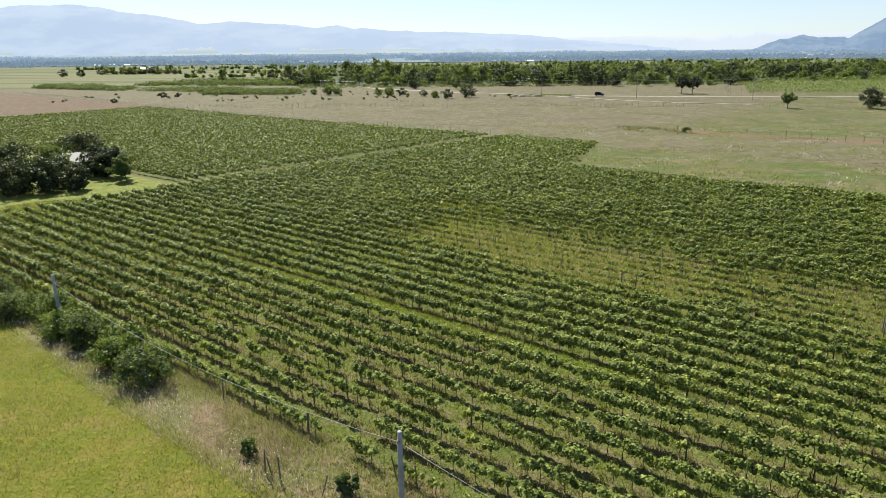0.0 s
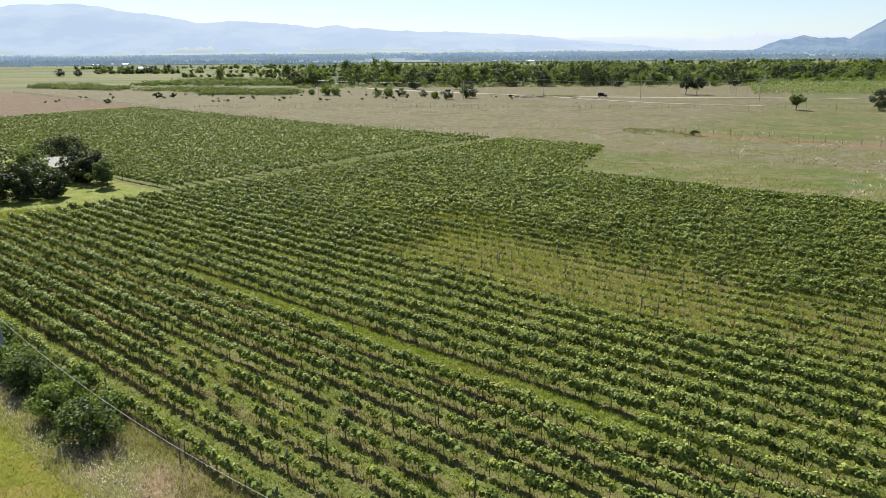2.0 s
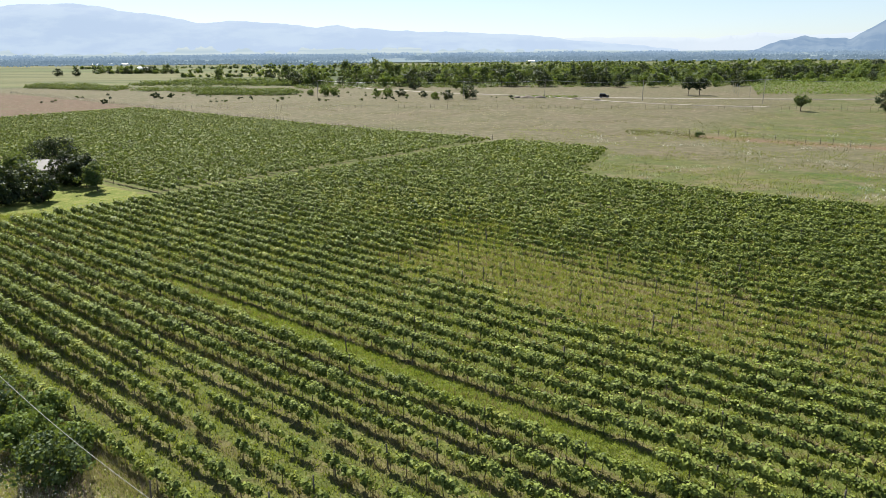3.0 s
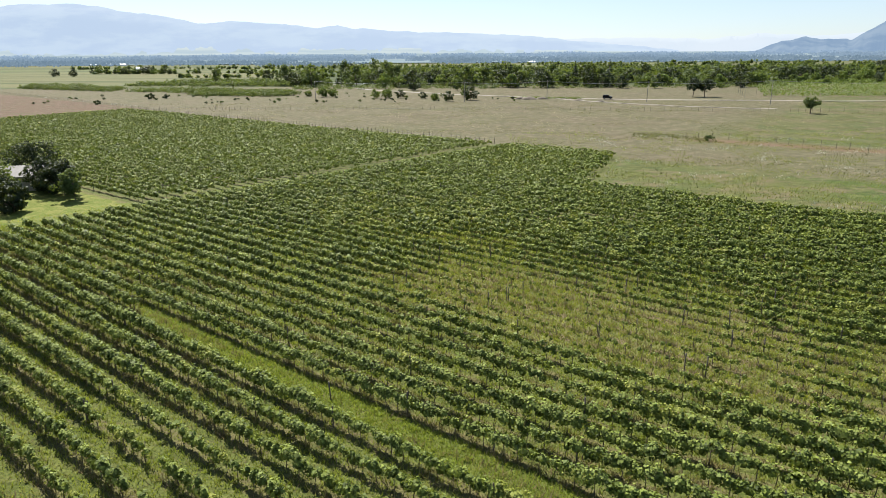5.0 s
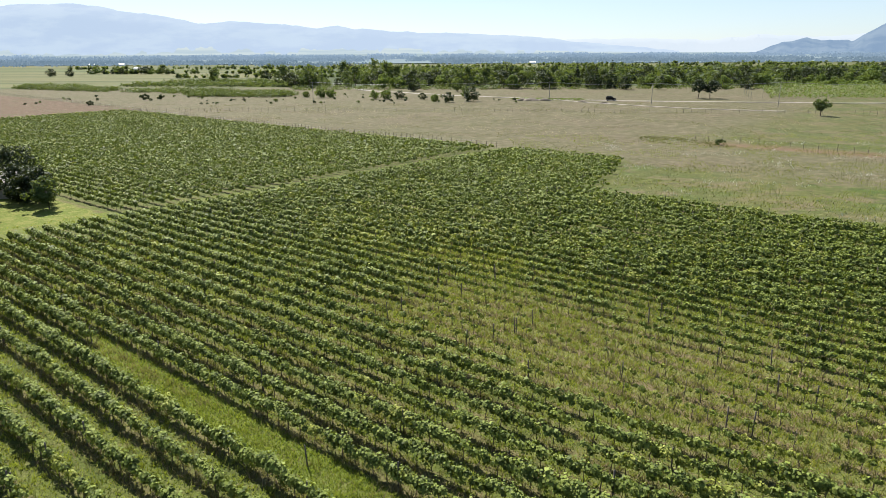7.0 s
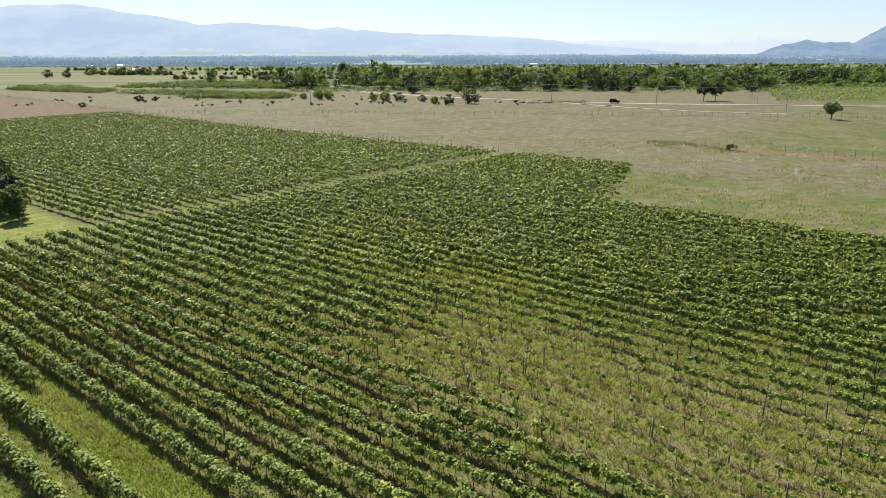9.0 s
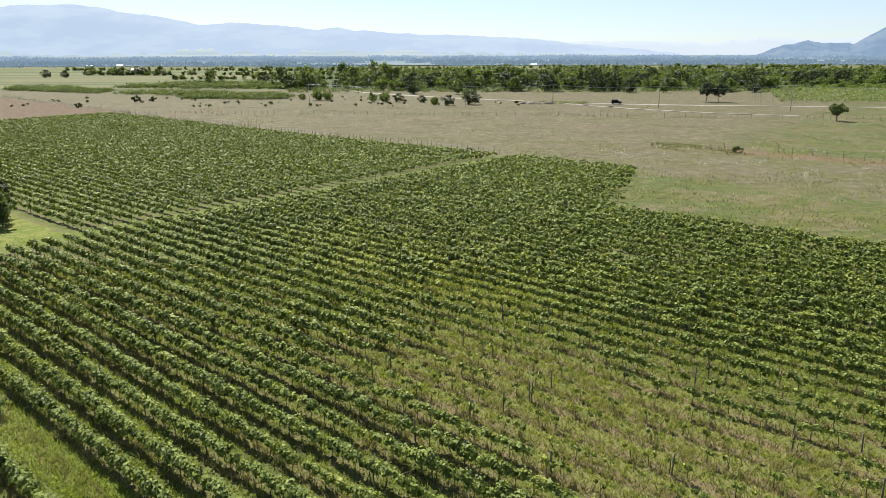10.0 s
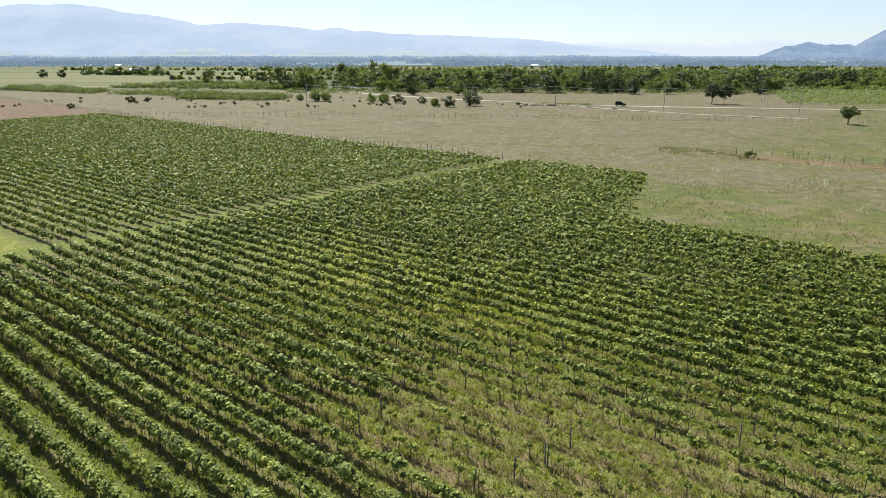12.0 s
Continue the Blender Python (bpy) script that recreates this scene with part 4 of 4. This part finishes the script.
def shelter_belt():
    r = np.random.default_rng(91)
    # along the near side of the wood
    x = -98.0
    while x < 205:
        y = 418 + 0.0012 * (x - 60) ** 2 * 0.6 + r.normal(0, 7)
        field_tree(int(r.integers(0, 7)), x, y, r.uniform(0.5, 1.25), r.uniform(0.75, 1.15))
        x += r.uniform(3.0, 7.5)
    for i in range(150):
        x, y = r.uniform(-110, 330), 430 + abs(r.normal(0, 70))
        field_tree(int(r.integers(0, 7)), x * (y / 430), y, r.uniform(0.5, 1.3), r.uniform(0.75, 1.1))
    # low growth on the east side, behind the far vineyard
    for i in range(75):
        x, y = r.uniform(215, 420), r.uniform(440, 660)
        field_tree(int(r.choice([0, 2, 4, 6, 4, 6])), x, y, r.uniform(0.5, 1.0), r.uniform(0.7, 1.0))
    # scattered trees by the road and bushes in front
    for x, y, k, s in ((-62, 338, 4, 0.75), (-57, 337, 4, 0.6), (-70, 341, 4, 0.45), (-35, 327, 6, 0.55), (-29, 326, 4, 0.65), (-23, 326, 2, 0.5), (-6, 309, 4, 0.5),
                       (0, 305, 2, 0.55), (10, 310, 2, 0.75), (-12, 322, 2, 0.4), (8, 330, 0, 0.6), (-20, 385, 2, 0.9), (5, 380, 0, 0.8), (55, 404, 5, 1.0), (84, 404, 5, 1.0), (92, 405, 2, 1.0),
                       (100, 392, 2, 0.9), (118, 390, 0, 0.7), (168, 392, 2, 0.8), (140, 382, 4, 0.5), (155, 388, 4, 0.5), (33, 470, 3, 1.05), (60, 410, 0, 0.8)):
        field_tree(k, x, y, s, 1.0, "trees by the road")
    for x, y, s in ((-376, 640, 0.95), (-357, 638, 0.9), (-450, 640, 1.0)):
        field_tree(2, x, y, s, 0.95, "lone field trees", "lone dark round tree in open fields")
    for i in range(26):
        q = i / 25
        field_tree(int(r.integers(0, 7)), -378 + 92 * q, 712 - 18 * q + r.normal(0, 4), r.uniform(0.5, 0.85), 1.0, "trees of the far field hedge")
    for x, y, s in ((-165, 480, 0.9), (-140, 520, 1.0), (-128, 540, 1.1), (-118, 470, 0.7), (-95, 470, 0.95), (-180, 520, 0.7), (-105, 500, 0.9)):
        field_tree(int(r.integers(0, 4)), x, y, s, 1.0, "orchard edge trees")


shelter_belt()


def special_trees():
    r = np.random.default_rng(101)
    for x, y, h, r0 in ((97, 412, 15.5, 5.0), (88, 414, 13.0, 5.2), (79, 425, 14.5, 3.0)):
        e = empty("conifer_tree", x, y, float(gz(x, y)), "tall dark conifer standing out of the wood", "conifer tree", "dark conifers")
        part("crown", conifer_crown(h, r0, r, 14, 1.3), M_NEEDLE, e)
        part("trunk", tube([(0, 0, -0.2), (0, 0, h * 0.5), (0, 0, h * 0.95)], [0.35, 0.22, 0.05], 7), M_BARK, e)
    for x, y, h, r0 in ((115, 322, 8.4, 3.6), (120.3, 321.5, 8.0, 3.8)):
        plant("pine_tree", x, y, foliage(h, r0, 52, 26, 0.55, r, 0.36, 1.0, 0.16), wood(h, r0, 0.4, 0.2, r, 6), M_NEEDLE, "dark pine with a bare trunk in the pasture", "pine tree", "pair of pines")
    plant("tree", 124.6, 238.5, foliage(5.6, 2.5, 60, 30, 0.36, r, 0.34, 1.0, 0.15), wood(6.0, 3.2, 0.3, 0.2, r, 6), M_TREE, "round green lone tree by the fence", "tree")
    plant("tree", 152.5, 233.5, foliage(7.2, 4.0, 60, 36, 0.45, r, 0.06, 1.0, 0.16), wood(7.2, 4.0, 0.2, 0.25, r, 6), M_TREE_DARK, "dark spreading tree beside the fence", "tree")


special_trees()


def scrub(name, a, b, width, h, count, mat, label, seed, size=0.65):
    """A low belt of scrub as one mass."""
    r = np.random.default_rng(seed)
    c = []
    for i in range(count):
        q = r.random()
        x, y = a[0] + (b[0] - a[0]) * q + r.normal(0, 1), a[1] + (b[1] - a[1]) * q + r.uniform(-width, width)
        hh = h * (0.5 + 0.6 * r.random()) * (0.7 + 0.6 * noise.noise(Vector((x * 0.06, y * 0.06, seed))))
        m = 22
        c.append(np.stack([x + r.normal(0, 0.9, m), y + r.normal(0, 0.9, m), float(gz(x, y)) + r.uniform(0.05, 1, m) * hh], 1))
    c = np.concatenate(c)
    v, f = leaf_cloud(c, r.uniform(0.7, 1.3, len(c)) * size, 0.4, r)
    tagged(new(name, make_mesh(name, v, f, mat)), label, "scrub", kind="stuff")


scrub("scrub", (-276, 441), (-197, 402), 11, 3.8, 480, M_SCRUB, "long low thicket of green scrub in the pasture", 3)
scrub("scrub", (-184, 398), (-120, 372), 10, 3.2, 300, M_SCRUB, "broken belt of green scrub in the pasture", 5)
scrub("scrub", (-135, 365), (-80, 352), 14, 3.8, 520, M_SCRUB, "broad thicket of green scrub in the pasture", 7)
scrub("scrub", (215, 445), (420, 440), 16, 3.0, 420, M_BUSH, "pale green scrub behind the far vineyard", 9, 0.9)
scrub("scrub", (-95, 416), (200, 411), 19, 3.0, 560, M_SCRUB, "green undergrowth along the edge of the wood", 11)
scrub("scrub", (30, 322), (60, 318), 5, 0.9, 70, M_BUSH, "low weeds on rough spoil heaps", 13, 0.4)
scrub("scrub", (48, 182), (64, 170), 7, 0.5, 60, M_WEED, "dark weeds along the old fence", 15, 0.25)
for i in range(9):
    y = 455 + 42 * i
    scrub("wood_canopy", (-0.14 * y, y), (0.78 * y, y + 25), 20, 3.6 + 0.3 * i, 190, M_TREE if i % 2 else M_SCRUB, "dense green canopy of the wood behind the pasture", 60 + i, 1.7)
for i in range(8):
    scrub("orchard_rows", (-215 + 3 * i, 452 + 9 * i), (-100 - 2 * i, 436 + 9 * i), 0.8, 3.4, 120, M_TREE, "rows of dark green orchard trees", 20 + i, 0.8)
for i, (x, y) in enumerate(((20, 590), (-250, 900), (260, 800), (60, 760), (-120, 700), (420, 900), (330, 560), (180, 640), (480, 700), (40, 680), (300, 980), (-60, 860))):
    scrub("far_hedge", (x - 260, y), (x + 260, y + 20), 5, 6, 110, M_TREE, "far hedgerow of green trees between fields", 40 + i, 2.4)


def small_bushes():
    r = np.random.default_rng(111)
    c = [make_mesh("crown", *foliage(1.3, 0.9, 14, 16, 0.35, r, 0.05, 1.0, 0.2), m) for m in (M_TREE_DARK, M_TREE)]
    spots = [(-144.7, 329.5, 1.9), (-138.5, 332.8, 1.5), (-153.1, 296.5, 1.4), (62.4, 169.0, 1.0), (-78, 313, 1.0), (-20, 324, 1.0)]
    spots += [(-190 + r.uniform(0, 190), 300 + r.uniform(0, 60), r.uniform(0.35, 0.8)) for i in range(55)]
    spots += [(-8 + r.uniform(-40, 40), 312 + r.normal(0, 5), r.uniform(0.4, 0.9)) for i in range(12)]
    for x, y, s in spots:
        ob = new("bush", c[int(r.integers(0, 2))])
        ob.matrix_basis = at(x, y, s, r.uniform(0, 6))
        tagged(ob, "small dark bush dotted on dry pasture", "bush", "bushes of the pasture")


small_bushes()


def far_vineyard():
    r = np.random.default_rng(121)
    c = []
    for i in range(36):
        q = i / 35
        a = Vector((146, 318)).lerp(Vector((189, 422)), q)
        b = Vector((330, 292)).lerp(Vector((390, 395)), q)
        m = int((b - a).length / 0.4)
        t = r.random(m)
        x, y = a.x + (b.x - a.x) * t, a.y + (b.y - a.y) * t + r.normal(0, 0.3, m)
        c.append(np.stack([x, y, gz(x, y) + r.uniform(0.4, 1.5, m)], 1))
    c = np.concatenate(c)
    v, f = leaf_cloud(c, r.uniform(0.7, 1.3, len(c)) * 0.7, 1.2, r)
    tagged(new("far_vine_rows", make_mesh("far_vine_rows", v, f, M_BUSH)), "far vineyard of bright green rows behind the pasture", "grapevines", kind="stuff")


far_vineyard()

# ---- tracks, poles, car ----


def track(pts, width, label, seed):
    r = np.random.default_rng(seed)
    p = np.array(pts, dtype=float)
    d = np.concatenate([[0], np.cumsum(np.linalg.norm(np.diff(p, axis=0), axis=1))])
    t = np.linspace(0, d[-1], 70)
    x, y = np.interp(t, d, p[:, 0]), np.interp(t, d, p[:, 1])
    tx, ty = np.gradient(x), np.gradient(y)
    l = np.hypot(tx, ty)
    nx, ny = -ty / l, tx / l
    rows = []
    for s in (-0.5, -0.46, -0.15, 0.15, 0.46, 0.5):
        w = width * s + r.normal(0, 0.18, 70) * (abs(s) > 0.4)
        xx, yy = x + nx * w, y + ny * w
        rows.append(np.stack([xx, yy, gz(xx, yy) + (0.02 if abs(s) == 0.5 else 0.14)], 1))
    v = np.stack(rows, 1).reshape(-1, 3)
    i = np.arange(69)[:, None] * 6 + np.arange(5)[None, :]
    f = np.stack([i, i + 1, i + 7, i + 6], -1).reshape(-1, 4)
    tagged(new("road", make_mesh("road", v, f, M_TRACK)), label, "dirt road", kind="structure")


track([(-78, 461), (-47, 394), (-22, 371), (0, 352), (25, 334), (47, 320), (72, 310), (95, 304), (121, 299), (160, 291), (260, 284)], 3.0, "pale dusty gravel road across the pasture", 1)
track([(47, 320), (58, 302), (75, 284), (90, 271), (104, 263), (122, 256)], 1.9, "pale dirt track branching towards the fence", 2)


def spoil():
    r = np.random.default_rng(131)
    for x, y, s in ((33, 314, 1.0), (37, 312, 1.3), (43, 313, 1.1), (58, 303, 0.8), (66, 297, 0.7)):
        a = np.linspace(0, 2 * np.pi, 17)[:-1]
        vs, fs = [], []
        for j, (q, h) in enumerate(((1.0, -0.05), (0.75, 0.4), (0.4, 0.8), (0.08, 0.95))):
            w = 1 + r.normal(0, 0.12, 16)
            vs.append(np.stack([np.cos(a) * 3.2 * s * q * w, np.sin(a) * 1.8 * s * q * w, np.full(16, h * s) * (1 + r.normal(0, 0.1, 16))], 1))
        for j in range(3):
            for k in range(16):
                fs.append((j * 16 + k, j * 16 + (k + 1) % 16, j * 16 + 16 + (k + 1) % 16, j * 16 + 16 + k))
        fs.append((48, 52, 56, 60))
        ob = new("soil_heap", make_mesh("soil_heap", np.concatenate(vs), np.array(fs), M_HEAP))
        ob.matrix_basis = at(x, y)
        tagged(ob, "low heap of dug brown soil beside the road", "soil heap", "soil heaps by the road")


M_HEAP = rough_material("soil", (0.085, 0.070, 0.050), (0.13, 0.11, 0.08), 0.8)
spoil()


def power_pole(x, y, h):
    z = float(gz(x, y))
    e = empty("power_pole", x, y, z, "slender grey power pole with a crossarm", "power pole", "power poles along the road", 0.2)
    part("shaft", tube([(0, 0, -0.3), (0, 0, h * 0.5), (0, 0, h)], [0.13, 0.11, 0.08], 8), M_GREY, e)
    v, f = box_geo(1.8, 0.12, 0.12, 0.0, 0.02)
    arm = part("crossarm", (v + np.array([0, 0, h - 0.5]), f), M_POST, e, "dark crossarm")
    for ox in (-0.8, 0.0, 0.8):
        part("insulator", tube([(ox, 0, h - 0.4), (ox, 0, h - 0.28), (ox, 0, h - 0.18)], [0.05, 0.07, 0.03], 6), M_CABLE, arm, "white insulator")
    return Vector((x, y, z + h - 0.2))


tops = [power_pole(*p) for p in ((-62, 318, 8.5), (7, 300, 8.5), (44.4, 308.5, 8.5), (84.4, 292, 8.5), (128, 274, 9.6), (190, 262, 9.5))]
for a, b in zip(tops, tops[1:]):
    for o in (-0.8, 0.0, 0.8):
        hang("power_line", a + Vector((o, 0, 0)), b + Vector((o, 0, 0)), 0.9, 0.02, M_WIRE, "thin grey overhead power line", "power line", 10)


def pylon(x, y):
    z = float(gz(x, y))
    e = empty("mesh_gate", x, y, z, "tall green wire fence posts at the far vineyard corner", "fence")
    for ox, oy in ((0, 0), (5, -0.5), (2.5, 8), (5, 16), (8, 25)):
        part("post", tube([(ox, oy, -0.2), (ox, oy, 2.5), (ox, oy, 5.0)], [0.07, 0.07, 0.06], 6), M_GREY, e)


pylon(137, 317)


def car():
    """A dark off-road car on the gravel road."""
    x, y = 72.0, 309.8
    e = empty("car", x, y, float(gz(x, y)) + 0.14, "dark off-road car driving on the dusty road", "car", rz=-0.28)
    prof = [(-2.15, 0.32), (-2.15, 1.0), (-2.05, 1.72), (-1.7, 1.82), (0.35, 1.82), (0.95, 1.15), (2.0, 1.05), (2.15, 0.9), (2.15, 0.32)]
    vs = []
    for yy, s in ((-0.85, 0.97), (-0.72, 1.0), (0.72, 1.0), (0.85, 0.97)):
        vs += [(a * s, yy * (0.88 if q > 1.3 else 1.0), q) for a, q in prof]
    k = len(prof)
    fs = [(j * k + i, j * k + i + 1, j * k + k + i + 1, j * k + k + i) for j in range(3) for i in range(k - 1)]
    for b in (0, 3 * k):
        fs += [(b, b + 1, b + 7, b + 8), (b + 1, b + 2, b + 5, b + 6), (b + 2, b + 3, b + 4, b + 5), (b + 1, b + 6, b + 7, b + 7)]
    fs = [f for f in fs if len(set(f)) == 4]
    part("body", (np.array(vs), np.array(fs)), M_CAR, e, "dark glossy painted body")
    for sg in (-1, 1):
        v, f = box_geo(1.9, 0.03, 1.70, 1.22, 0.01)
        part("side_window", (v + np.array([-0.75, sg * 0.80, 0]), f), M_GLASS, e, "dark tinted window")
        for wx in (-1.35, 1.35):
            wheel = part("wheel", tube([(wx, sg * 0.62, 0.36), (wx, sg * 0.88, 0.36)], [0.36, 0.36], 14), M_TYRE, e, "black tyre")
            part("rim", tube([(wx, sg * 0.86, 0.36), (wx, sg * 0.895, 0.36)], [0.21, 0.19], 10), M_WIRE, wheel, "grey steel rim")


M_CAR = Nodes("car_paint", 0.25, 0.5).colour((0.012, 0.013, 0.016))
M_GLASS = Nodes("tinted_glass", 0.05, 0.6).colour((0.01, 0.01, 0.012))
M_TYRE = Nodes("tyre", 0.9).colour((0.02, 0.02, 0.02))
car()


def far_buildings():
    r = np.random.default_rng(141)
    for x, y, w in ((-600, 1130, 12), (-578, 1132, 9), (-552, 1128, 14), (-395, 860, 13), (140, 1120, 10)):
        e = empty("farm_building", x, y, float(gz(x, y)), "long low white farm building far across the fields", "building", "far farm buildings")
        v, f = box_geo(w, 7, 2.2, -0.3, 0.05)
        part("wall", (v, f), M_WHITE, e)
        vs = np.array([(-w / 2 - .4, -4, 2.2), (w / 2 + .4, -4, 2.2), (w / 2 + .4, 0, 3.6), (-w / 2 - .4, 0, 3.6), (-w / 2 - .4, 4, 2.2), (w / 2 + .4, 4, 2.2)])
        part("roof", (vs, np.array([(0, 1, 2, 3), (3, 2, 5, 4)])), M_WHITE, e, "pale sheet roof")


M_WHITE = rough_material("white_render", (0.72, 0.72, 0.70), (0.8, 0.8, 0.79), 0.3, 0.8, 0.1)
far_buildings()
